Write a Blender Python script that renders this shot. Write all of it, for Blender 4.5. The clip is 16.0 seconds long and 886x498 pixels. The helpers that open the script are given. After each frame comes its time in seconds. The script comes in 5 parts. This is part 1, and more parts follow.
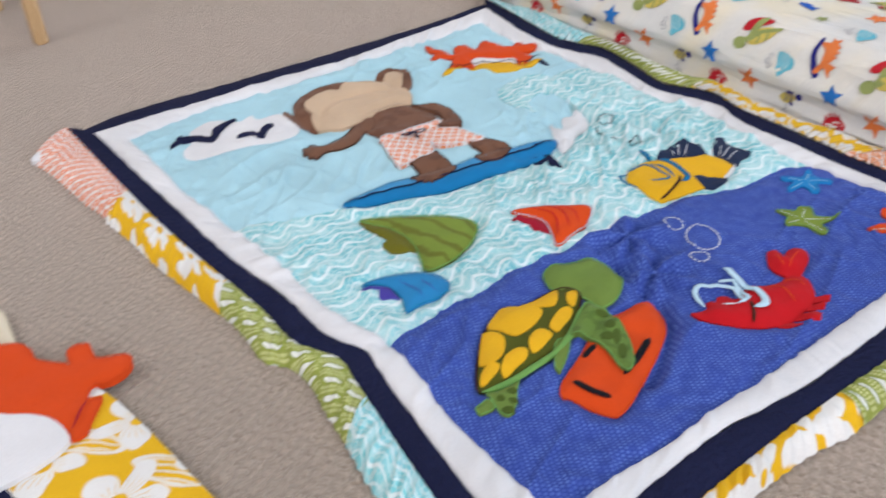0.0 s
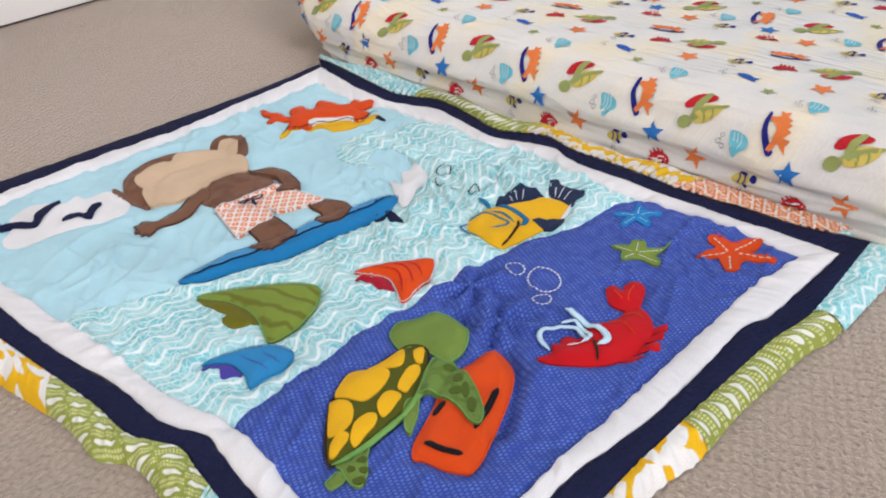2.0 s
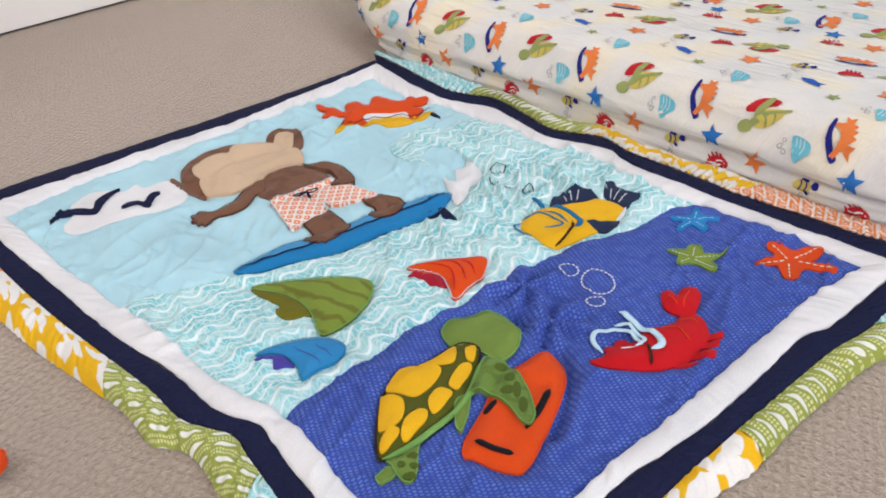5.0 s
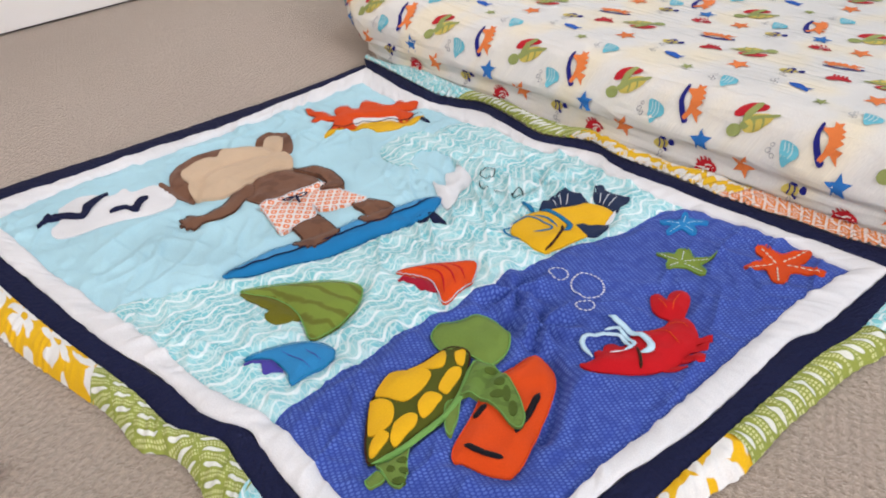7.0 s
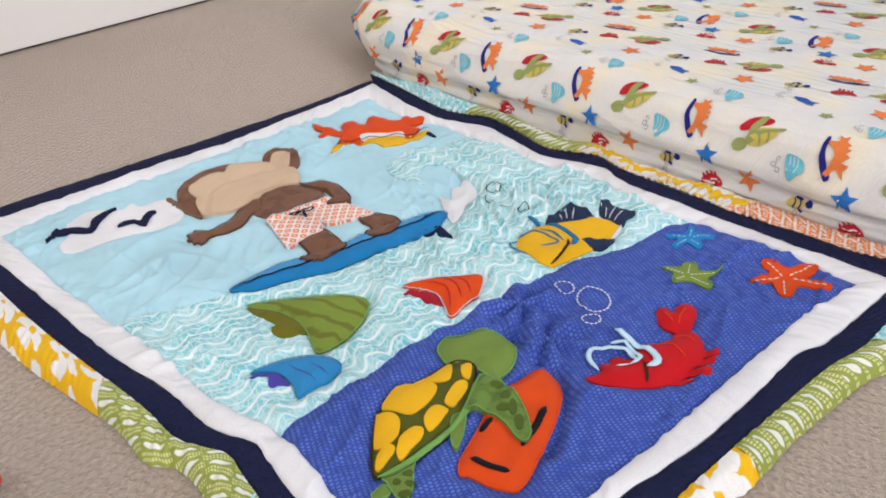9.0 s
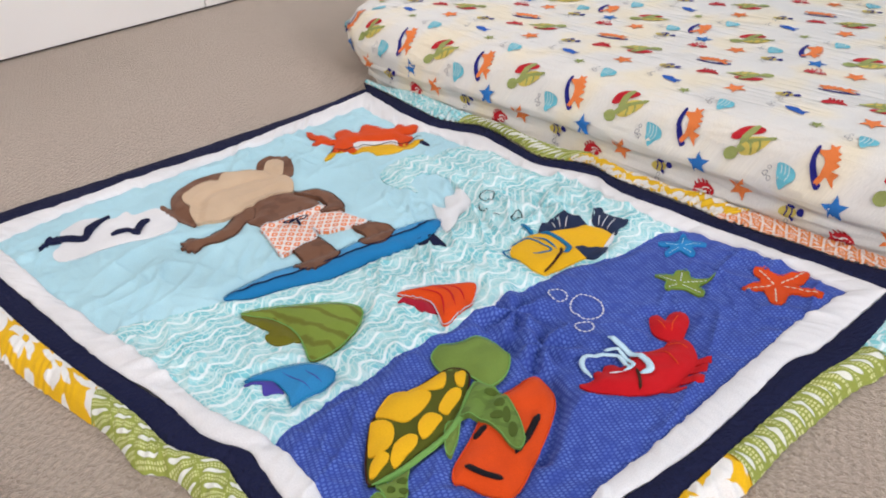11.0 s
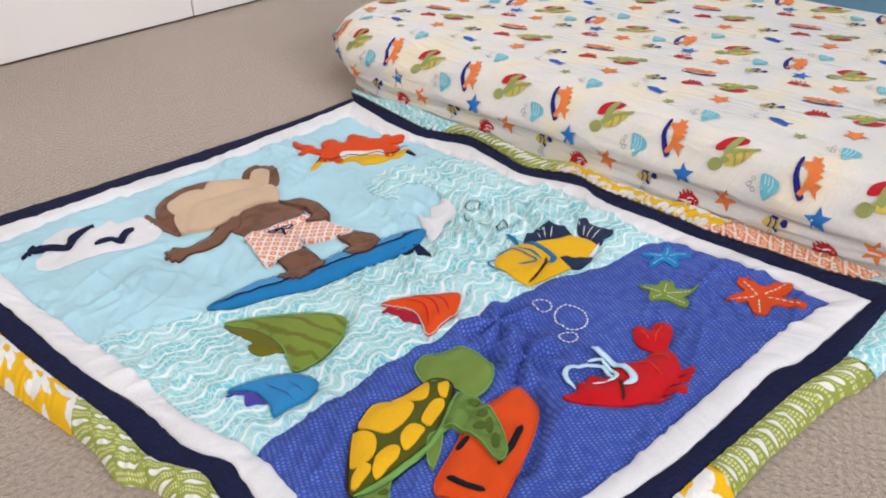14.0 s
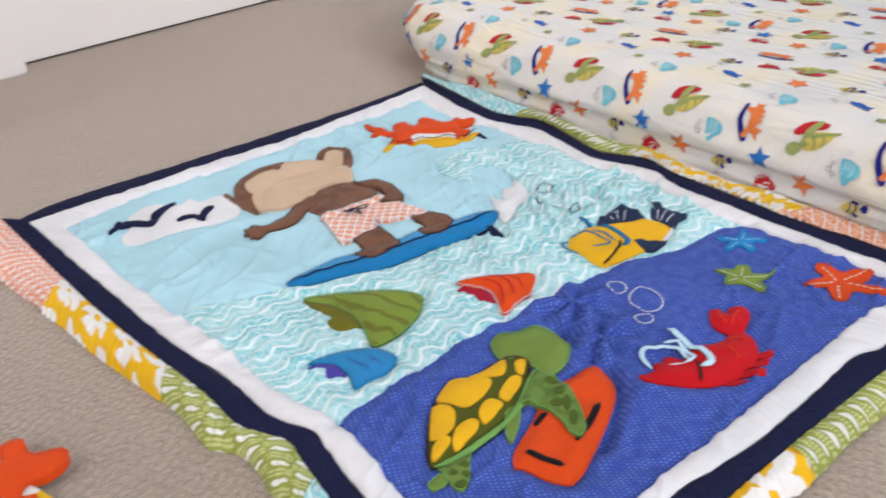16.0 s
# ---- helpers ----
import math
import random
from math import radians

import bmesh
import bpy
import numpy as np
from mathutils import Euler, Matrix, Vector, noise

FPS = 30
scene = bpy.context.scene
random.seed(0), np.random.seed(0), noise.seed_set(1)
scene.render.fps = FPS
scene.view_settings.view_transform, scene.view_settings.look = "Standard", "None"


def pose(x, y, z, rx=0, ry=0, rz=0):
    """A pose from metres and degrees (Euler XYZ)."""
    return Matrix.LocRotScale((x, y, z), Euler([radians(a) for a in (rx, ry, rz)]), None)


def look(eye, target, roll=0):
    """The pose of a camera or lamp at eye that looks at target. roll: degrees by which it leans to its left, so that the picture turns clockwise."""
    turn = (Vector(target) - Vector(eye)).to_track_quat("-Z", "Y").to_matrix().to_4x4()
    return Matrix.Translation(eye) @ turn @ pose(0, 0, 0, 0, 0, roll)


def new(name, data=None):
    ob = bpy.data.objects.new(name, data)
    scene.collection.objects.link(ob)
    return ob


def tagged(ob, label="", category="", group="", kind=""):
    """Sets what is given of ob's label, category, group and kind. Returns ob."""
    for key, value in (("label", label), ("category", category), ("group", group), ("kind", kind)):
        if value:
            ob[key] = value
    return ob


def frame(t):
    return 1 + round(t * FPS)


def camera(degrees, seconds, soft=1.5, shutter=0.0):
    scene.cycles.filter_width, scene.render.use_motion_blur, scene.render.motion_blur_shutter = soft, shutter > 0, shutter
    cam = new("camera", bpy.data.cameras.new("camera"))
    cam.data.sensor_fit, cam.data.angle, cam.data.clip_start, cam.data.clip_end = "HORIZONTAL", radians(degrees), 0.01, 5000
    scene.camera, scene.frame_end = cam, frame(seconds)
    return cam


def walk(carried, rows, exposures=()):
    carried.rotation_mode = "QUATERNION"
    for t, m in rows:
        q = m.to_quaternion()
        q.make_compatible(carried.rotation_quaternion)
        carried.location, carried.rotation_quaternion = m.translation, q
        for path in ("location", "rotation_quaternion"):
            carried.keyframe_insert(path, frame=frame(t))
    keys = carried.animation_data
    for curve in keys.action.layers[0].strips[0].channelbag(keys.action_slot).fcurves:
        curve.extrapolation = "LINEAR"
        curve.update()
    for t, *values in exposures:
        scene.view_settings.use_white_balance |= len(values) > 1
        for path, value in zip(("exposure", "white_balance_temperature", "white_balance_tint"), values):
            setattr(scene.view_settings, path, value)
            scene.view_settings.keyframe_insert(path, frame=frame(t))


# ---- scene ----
cam = camera(53.6, 16.0, soft=1.9, shutter=0.9)
PATH = [
    (0, (-0.923, -1.161, 0.56), (0.005, 0.184, -0.593), -2.5),
    (0.5, (-0.907, -1.164, 0.552), (0.114, 0.143, -0.566), -2.4),
    (1, (-0.889, -1.171, 0.556), (0.201, 0.087, -0.553), -2.9),
    (1.5, (-0.887, -1.17, 0.555), (0.264, 0.05, -0.533), -2.7),
    (2, (-0.883, -1.171, 0.559), (0.3, 0.036, -0.509), -2.6),
    (2.5, (-0.881, -1.175, 0.562), (0.318, 0.03, -0.492), -2.9),
    (3, (-0.887, -1.171, 0.564), (0.314, 0.047, -0.472), -2.9),
    (3.5, (-0.896, -1.164, 0.555), (0.219, 0.102, -0.52), -2.9),
    (4, (-0.893, -1.162, 0.558), (0.215, 0.114, -0.512), -2.7),
    (6.5, (-0.89, -1.162, 0.556), (0.237, 0.104, -0.504), -2.2),
    (7, (-0.89, -1.162, 0.556), (0.243, 0.101, -0.502), -2.2),
    (7.5, (-0.89, -1.164, 0.558), (0.248, 0.104, -0.49), -2.3),
    (8, (-0.895, -1.165, 0.56), (0.245, 0.11, -0.478), -2.3),
    (8.5, (-0.895, -1.166, 0.558), (0.25, 0.115, -0.466), -2.3),
    (9, (-0.892, -1.165, 0.555), (0.244, 0.122, -0.471), -2.5),
    (11.5, (-0.895, -1.167, 0.557), (0.265, 0.112, -0.452), -2.2),
    (12, (-0.891, -1.168, 0.557), (0.272, 0.107, -0.455), -2.2),
    (12.5, (-0.892, -1.169, 0.558), (0.271, 0.107, -0.452), -2.1),
    (13, (-0.892, -1.169, 0.559), (0.275, 0.108, -0.446), -2.0),
    (13.5, (-0.891, -1.17, 0.558), (0.285, 0.104, -0.439), -1.7),
    (14, (-0.889, -1.17, 0.557), (0.289, 0.104, -0.436), -1.7),
    (14.5, (-0.888, -1.171, 0.557), (0.298, 0.098, -0.433), -1.6),
    (15, (-0.893, -1.172, 0.557), (0.292, 0.105, -0.425), -1.8),
    (15.5, (-0.904, -1.17, 0.556), (0.24, 0.132, -0.442), -2.3),
    (16, (-0.919, -1.164, 0.555), (0.162, 0.181, -0.456), -2.8),
]
walk(cam, [(t, look(eye, target, roll)) for t, eye, target, roll in PATH], ((0.0, -0.07, 6280, 10), (1.0, -0.03, 6420, 10), (2.0, -0.02, 6550, 11), (4.0, 0.0, 6600, 11), (15.0, 0.0, 6600, 11), (16.0, 0.0, 6460, 11)))

# ---------- world, lights, exposure ----------
world = bpy.data.worlds.new("daylight")
scene.world = world
world.use_nodes = True
wn_ = world.node_tree
sky = wn_.nodes.new("ShaderNodeTexSky")
sky.sky_type, sky.sun_disc = "NISHITA", False
sky.sun_elevation, sky.sun_rotation = radians(40), radians(120)
wn_.links.new(sky.outputs[0], wn_.nodes["Background"].inputs[0])
wn_.nodes["Background"].inputs[1].default_value = 0.12
scene.view_settings.exposure = 0.0


def assumed_window_light(name, m, width, height, watts, colour):
    """An area lamp at the opening of an unseen, assumed window."""
    data = bpy.data.lights.new(name, "AREA")
    data.shape, data.size, data.size_y, data.energy, data.color = "RECTANGLE", width, height, watts, colour
    ob = new(name, data)
    ob.matrix_world = m
    return ob


# No window is in view: all three are assumed, tuned to balance the brightness.
assumed_window_light("assumed_daylight", look((1.02, 0.15, 1.55), (-0.9, 0.7, 0.1)), 1.1, 1.2, 12, (1.0, 0.965, 1.0))
assumed_window_light("assumed_daylight", look((-0.5, -4.1, 1.65), (-0.3, 0.4, 0.3)), 2.2, 1.3, 98, (1.0, 0.965, 1.02))
# added to brighten the mattress side and the far carpet
assumed_window_light("assumed_daylight", look((-2.42, 0.05, 1.55), (0.0, 0.3, 0.1)), 1.3, 1.2, 19, (1.0, 0.965, 1.0))


# ---------- materials ----------
class Nodes:
    """A short hand for node trees."""

    def __init__(self, name):
        self.mat = bpy.data.materials.new(name)
        self.mat.use_nodes = True
        self.tree = self.mat.node_tree
        self.bsdf = self.tree.nodes["Principled BSDF"]
        self.uv = self.add("ShaderNodeTexCoord").outputs["UV"]

    def add(self, kind, **props):
        n = self.tree.nodes.new(kind)
        for k, v in props.items():
            setattr(n, k, v)
        return n

    def put(self, socket, value):
        if isinstance(value, bpy.types.NodeSocket):
            self.tree.links.new(value, socket)
        else:
            socket.default_value = value

    def math(self, op, a, b=0.0, c=0.0):
        n = self.add("ShaderNodeMath", operation=op)
        for s, v in zip(n.inputs, (a, b, c)):
            self.put(s, v)
        return n.outputs[0]

    def split(self, vec):
        n = self.add("ShaderNodeSeparateXYZ")
        self.put(n.inputs[0], vec)
        return n.outputs[0], n.outputs[1]

    def noise(self, scale, detail=2.0, vec=None, rough=0.5):
        n = self.add("ShaderNodeTexNoise")
        self.put(n.inputs["Vector"], vec or self.uv)
        n.inputs["Scale"].default_value, n.inputs["Detail"].default_value = scale, detail
        n.inputs["Roughness"].default_value = rough
        return n.outputs["Fac"]

    def ramp(self, value, lo, hi):
        n = self.add("ShaderNodeMapRange", interpolation_type="SMOOTHSTEP")
        for s, v in zip(n.inputs, (value, lo, hi, 0.0, 1.0)):
            self.put(s, v)
        return n.outputs[0]

    def mix(self, fac, a, b):
        n = self.add("ShaderNodeMix", data_type="RGBA")
        self.put(n.inputs[0], fac)
        for s, v in ((n.inputs[6], a), (n.inputs[7], b)):
            self.put(s, (*v, 1) if isinstance(v, tuple) else v)
        return n.outputs[2]

    def cells(self, u, v, pu, pv, shift=0.5):
        """Staggered cell coordinates, each from -0.5 to 0.5."""
        row = self.math("FLOOR", self.math("DIVIDE", v, pv))
        stag = self.math("MULTIPLY", self.math("MODULO", self.math("ABSOLUTE", row), 2.0), shift)
        cu = self.math("SUBTRACT", self.math("FRACT", self.math("ADD", self.math("DIVIDE", u, pu), stag)), 0.5)
        cv = self.math("SUBTRACT", self.math("FRACT", self.math("DIVIDE", v, pv)), 0.5)
        return cu, cv

    def radius(self, a, b):
        return self.math("SQRT", self.math("ADD", self.math("MULTIPLY", a, a), self.math("MULTIPLY", b, b)))

    def finish(self, colour, rough=0.9, weave=1500.0, crease=60.0, strength=0.25, sheen=0.04, folds=None):
        """Cloth: weave and creases as relief, faint mottling of the dye."""
        tone = self.ramp(self.noise(9, 3), 0.3, 0.7)
        dark = self.add("ShaderNodeMix", data_type="RGBA", blend_type="MULTIPLY")
        dark.inputs[0].default_value = 1.0
        self.put(dark.inputs[6], (*colour, 1) if isinstance(colour, tuple) else colour)
        self.put(dark.inputs[7], self.mix(tone, (0.88, 0.88, 0.88), (1.0, 1.0, 1.0)))
        fine = self.add("ShaderNodeMix", data_type="RGBA", blend_type="MULTIPLY")
        fine.inputs[0].default_value = 1.0
        self.put(fine.inputs[6], dark.outputs[2])
        self.put(fine.inputs[7], self.mix(self.noise(weave * 0.5, 1), (0.8, 0.8, 0.8), (1.12, 1.12, 1.12)))
        self.put(self.bsdf.inputs["Base Color"], fine.outputs[2])
        self.bsdf.inputs["Roughness"].default_value = rough
        self.bsdf.inputs["Sheen Weight"].default_value = sheen
        self.bsdf.inputs["Specular IOR Level"].default_value = 0.1
        height = self.math("ADD", self.math("MULTIPLY", self.noise(weave, 1), 0.06), self.noise(crease, 3))
        if folds is not None:
            height = self.math("ADD", height, folds)
        bump = self.add("ShaderNodeBump")
        bump.inputs["Strength"].default_value, bump.inputs["Distance"].default_value = strength, 0.006
        self.put(bump.inputs["Height"], height)
        self.put(self.bsdf.inputs["Normal"], bump.outputs[0])
        return self.mat


def cloth(name, colour, **kw):
    return Nodes(name).finish(colour, **kw)


def wave_print(name, base, pale, pitch=0.0265):
    """Aqua cotton: rows of turquoise dots on a pale ground, with white wavy lines between them."""
    n = Nodes(name)
    u, v = n.split(n.uv)
    drift = n.math("MULTIPLY", n.math("SUBTRACT", n.noise(7, 1), 0.5), 0.048)
    wob = n.math("MULTIPLY", n.noise(11, 1), 5.5)
    lift = n.math("MULTIPLY", n.math("SINE", n.math("ADD", n.math("MULTIPLY", u, 165.0), wob)), 0.0054)
    band = n.math("ADD", n.math("ADD", v, lift), drift)
    saw = n.math("ABSOLUTE", n.math("SUBTRACT", n.math("FRACT", n.math("DIVIDE", band, pitch)), 0.5))
    line = n.math("SUBTRACT", 1.0, n.ramp(saw, 0.05, 0.095))
    thin = n.math("MULTIPLY", n.ramp(saw, 0.44, 0.475), 0.75)
    vor = n.add("ShaderNodeTexVoronoi", feature="DISTANCE_TO_EDGE")
    place = n.add("ShaderNodeCombineXYZ")
    n.put(place.inputs[0], u)
    n.put(place.inputs[1], band)
    n.put(vor.inputs["Vector"], place.outputs[0])
    vor.inputs["Scale"].default_value = 140
    vor.inputs["Randomness"].default_value = 0.7
    dots = n.ramp(vor.outputs["Distance"], 0.02, 0.13)
    patchy = n.ramp(n.noise(26, 2), 0.36, 0.64)
    ground = n.mix(n.math("MULTIPLY", dots, 0.9), (0.54, 0.75, 0.75), n.mix(patchy, base, pale))
    return n.finish(n.mix(n.math("MULTIPLY", n.math("MAXIMUM", line, thin), 0.92), ground, (0.82, 0.90, 0.90)))


def dash_print(name, base, pale):
    """Deep blue cotton with rows of small paler dashes."""
    n = Nodes(name)
    u, v = n.split(n.uv)
    cu, cv = n.cells(n.math("ADD", u, n.math("MULTIPLY", v, 0.35)), v, 0.0052, 0.0033)
    r = n.radius(cu, n.math("MULTIPLY", cv, 0.8))
    spot = n.math("SUBTRACT", 1.0, n.ramp(r, 0.22, 0.42))
    fade = n.math("MULTIPLY", spot, n.ramp(n.noise(90, 2), 0.15, 0.75))
    return n.finish(n.mix(fade, base, pale))


def lattice_print(name, ink, pitch):
    """White cotton with a lattice of orange rings."""
    n = Nodes(name)
    u, v = n.split(n.uv)
    a, b = n.math("ADD", u, v), n.math("SUBTRACT", u, v)
    cu, cv = n.cells(a, b, pitch, pitch, 0.0)
    r = n.math("ADD", n.math("MULTIPLY", n.math("MAXIMUM", n.math("ABSOLUTE", cu), n.math("ABSOLUTE", cv)), 0.6), n.math("MULTIPLY", n.radius(cu, cv), 0.4))
    r = n.math("ADD", r, n.math("MULTIPLY", n.math("SUBTRACT", n.noise(160, 2), 0.5), 0.10))
    ring = n.math("MULTIPLY", n.ramp(r, 0.08, 0.16), n.math("SUBTRACT", 1.0, n.ramp(r, 0.34, 0.41)))
    return n.finish(n.mix(ring, (0.82, 0.76, 0.72), ink))


def trellis_print(name, ink, pitch):
    """Orange cotton with a lattice of thin white lines and a paler square in each mesh."""
    n = Nodes(name)
    u, v = n.split(n.uv)
    cu, cv = n.cells(n.math("ADD", u, v), n.math("SUBTRACT", u, v), pitch, pitch, 0.0)
    r = n.math("MAXIMUM", n.math("ABSOLUTE", cu), n.math("ABSOLUTE", cv))
    lines = n.math("MULTIPLY", n.ramp(r, 0.36, 0.42), 0.9)
    core = n.math("MULTIPLY", n.math("MULTIPLY", n.ramp(r, 0.06, 0.10), n.math("SUBTRACT", 1.0, n.ramp(r, 0.17, 0.22))), 0.6)
    return n.finish(n.mix(n.math("MAXIMUM", lines, core), ink, (0.82, 0.76, 0.72)))


def flower_print(name, ink, pitch, leafy):
    """Yellow cotton with large white blossoms; leafy: with leaf outlines between them."""
    n = Nodes(name)
    u, v = n.split(n.uv)
    warp = n.math("MULTIPLY", n.math("SUBTRACT", n.noise(22, 1), 0.5), pitch * (0.3 if leafy else 0.85))
    warp2 = n.math("MULTIPLY", n.math("SUBTRACT", n.noise(27, 2), 0.5), pitch * (0.2 if leafy else 0.5))
    u2, v2 = n.math("ADD", u, warp), n.math("SUBTRACT", v, warp2)
    cu, cv = n.cells(u2, v2, pitch, pitch * 0.85)
    r = n.radius(cu, cv)
    ang = n.math("ARCTAN2", cv, cu)
    petal = n.math("ABSOLUTE", n.math("SINE", n.math("MULTIPLY", ang, 2.5)))
    reach = n.math("ADD", 0.17 if leafy else 0.20, n.math("MULTIPLY", petal, 0.30))
    bloom = n.math("MULTIPLY", n.ramp(n.math("SUBTRACT", reach, r), -0.02, 0.02), n.ramp(r, 0.08, 0.10))
    rib = n.math("ABSOLUTE", n.math("SINE", n.math("MULTIPLY", ang, 12.5)))
    slit = n.math("MULTIPLY", n.ramp(rib, 0.0, 0.35), 1.0)
    inner = n.math("SUBTRACT", 1.0, n.math("MULTIPLY", n.math("SUBTRACT", 1.0, slit), n.math("SUBTRACT", 1.0, n.ramp(r, 0.2, 0.3))))
    white = n.math("MULTIPLY", bloom, inner) if leafy else bloom
    if leafy:
        du, dv = n.cells(n.math("ADD", u2, pitch * 0.5), v2, pitch, pitch * 0.85)
        q = n.radius(n.math("MULTIPLY", n.math("ADD", du, n.math("MULTIPLY", dv, 0.6)), 1.9), dv)
        rim = n.math("MULTIPLY", n.ramp(q, 0.30, 0.33), n.math("SUBTRACT", 1.0, n.ramp(q, 0.38, 0.41)))
        hatch = n.math("ABSOLUTE", n.math("SUBTRACT", n.math("FRACT", n.math("MULTIPLY", n.math("ADD", dv, du), 9.0)), 0.5))
        hatch = n.math("MULTIPLY", n.math("SUBTRACT", 1.0, n.ramp(hatch, 0.10, 0.2)), n.math("SUBTRACT", 1.0, n.ramp(q, 0.28, 0.32)))
        white = n.math("MAXIMUM", white, n.math("MULTIPLY", n.math("MAXIMUM", rim, hatch), 0.9))
    return n.finish(n.mix(white, ink, (0.82, 0.80, 0.76)))


def oval_print(name, ink, stagger, length):
    """Green cotton with long white ovals, thicker at one end, between dotted lines."""
    n = Nodes(name)
    u, v = n.split(n.uv)
    u = n.math("ADD", u, n.math("MULTIPLY", n.noise(35, 1), 0.006))
    cu, cv = n.cells(u, v, 0.0165, length, stagger)
    waist = n.math("ADD", 2.6, n.math("MULTIPLY", n.math("SINE", n.math("MULTIPLY", cv, 5.0)), -0.55))
    oval = n.math("SUBTRACT", 1.0, n.ramp(n.radius(n.math("MULTIPLY", cu, waist), n.math("MULTIPLY", cv, 1.05)), 0.36, 0.42))
    side_u = n.math("ABSOLUTE", n.math("SUBTRACT", n.math("ABSOLUTE", cu), 0.39))
    dv = n.math("ABSOLUTE", n.math("SUBTRACT", n.math("FRACT", n.math("DIVIDE", v, 0.0043)), 0.5))
    dot = n.math("MULTIPLY", n.math("SUBTRACT", 1.0, n.ramp(side_u, 0.05, 0.09)), n.math("SUBTRACT", 1.0, n.ramp(dv, 0.26, 0.36)))
    col = n.mix(n.math("MULTIPLY", dot, 0.85), ink, (0.72, 0.72, 0.36))
    return n.finish(n.mix(oval, col, (0.78, 0.79, 0.72)))


def sheet_cotton():
    n = Nodes("sheet_cotton")
    # yellowish blotches at random over the cream ground
    warm_tint = n.ramp(n.noise(9, 3), 0.42, 0.66)
    u, v = n.split(n.uv)
    long = n.add("ShaderNodeCombineXYZ")
    n.put(long.inputs[0], u)
    n.put(long.inputs[1], n.math("MULTIPLY", v, 0.09))
    soft = n.noise(55, 2, long.outputs[0])
    fold = n.math("SUBTRACT", 1.0, n.math("ABSOLUTE", n.math("MULTIPLY", n.math("SUBTRACT", soft, 0.5), 5.0)))
    fold = n.math("MULTIPLY", n.math("MAXIMUM", fold, 0.0), n.ramp(n.noise(7, 1), 0.35, 0.6))
    return n.finish(n.mix(n.math("MULTIPLY", warm_tint, 0.52), (0.80, 0.775, 0.725), (0.82, 0.68, 0.40)), crease=30, strength=0.42, folds=n.math("MULTIPLY", fold, 1.3))


def carpet_pile():
    n = Nodes("carpet_pile")
    u, v = n.split(n.uv)
    along = n.math("ADD", n.math("MULTIPLY", u, 0.891), n.math("MULTIPLY", v, 0.454))
    rib = n.math("SUBTRACT", n.math("MULTIPLY", v, 0.891), n.math("MULTIPLY", u, 0.454))
    rib = n.math("ADD", rib, n.math("MULTIPLY", n.noise(60, 2), 0.006))
    along = n.math("ADD", along, n.math("MULTIPLY", n.noise(75, 2), 0.005))
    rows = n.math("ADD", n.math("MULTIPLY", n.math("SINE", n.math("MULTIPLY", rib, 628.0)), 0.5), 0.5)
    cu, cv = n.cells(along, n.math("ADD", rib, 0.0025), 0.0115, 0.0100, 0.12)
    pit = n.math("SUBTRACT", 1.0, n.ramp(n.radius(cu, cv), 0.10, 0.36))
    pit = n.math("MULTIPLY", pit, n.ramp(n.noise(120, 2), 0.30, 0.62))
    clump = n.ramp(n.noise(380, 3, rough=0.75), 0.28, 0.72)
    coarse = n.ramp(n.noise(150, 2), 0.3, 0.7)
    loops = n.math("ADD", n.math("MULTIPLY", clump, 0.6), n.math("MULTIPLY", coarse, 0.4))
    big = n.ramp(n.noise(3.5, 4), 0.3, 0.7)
    # Hollows between loops and ribs get their shade in the colour as well.
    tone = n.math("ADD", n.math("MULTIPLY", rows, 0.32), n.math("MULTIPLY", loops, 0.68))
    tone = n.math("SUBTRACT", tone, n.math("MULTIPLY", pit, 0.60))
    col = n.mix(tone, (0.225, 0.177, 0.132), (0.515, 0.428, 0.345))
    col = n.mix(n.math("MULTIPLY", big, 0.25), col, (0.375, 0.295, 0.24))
    n.put(n.bsdf.inputs["Base Color"], col)
    n.bsdf.inputs["Roughness"].default_value = 1.0
    n.bsdf.inputs["Specular IOR Level"].default_value = 0.05
    n.bsdf.inputs["Sheen Weight"].default_value = 1.0
    n.bsdf.inputs["Sheen Roughness"].default_value = 0.40
    n.bsdf.inputs["Sheen Tint"].default_value = (1.0, 0.86, 0.74, 1.0)
    bump = n.add("ShaderNodeBump")
    bump.inputs["Strength"].default_value, bump.inputs["Distance"].default_value = 0.75, 0.004
    relief = n.math("SUBTRACT", n.math("ADD", n.math("MULTIPLY", loops, 0.8), n.math("MULTIPLY", rows, 0.55)), n.math("MULTIPLY", pit, 0.6))
    n.put(bump.inputs["Height"], relief)
    n.put(n.bsdf.inputs["Normal"], bump.outputs[0])
    return n.mat


def paint(name, colour, rough=0.45, bumpy=0.05):
    n = Nodes(name)
    tone = n.ramp(n.noise(2.2, 4), 0.3, 0.7)
    n.put(n.bsdf.inputs["Base Color"], n.mix(tone, tuple(c * 0.96 for c in colour), colour))
    n.bsdf.inputs["Roughness"].default_value = rough
    bump = n.add("ShaderNodeBump")
    bump.inputs["Strength"].default_value, bump.inputs["Distance"].default_value = bumpy, 0.002
    n.put(bump.inputs["Height"], n.noise(180, 3))
    n.put(n.bsdf.inputs["Normal"], bump.outputs[0])
    return n.mat


def wood(name, pale, dark):
    n = Nodes(name)
    u, v = n.split(n.uv)
    grain = n.math("SINE", n.math("ADD", n.math("MULTIPLY", u, 500.0), n.math("MULTIPLY", n.noise(25, 3), 14.0)))
    n.put(n.bsdf.inputs["Base Color"], n.mix(n.ramp(grain, -0.8, 1.0), dark, pale))
    n.bsdf.inputs["Roughness"].default_value = 0.45
    return n.mat


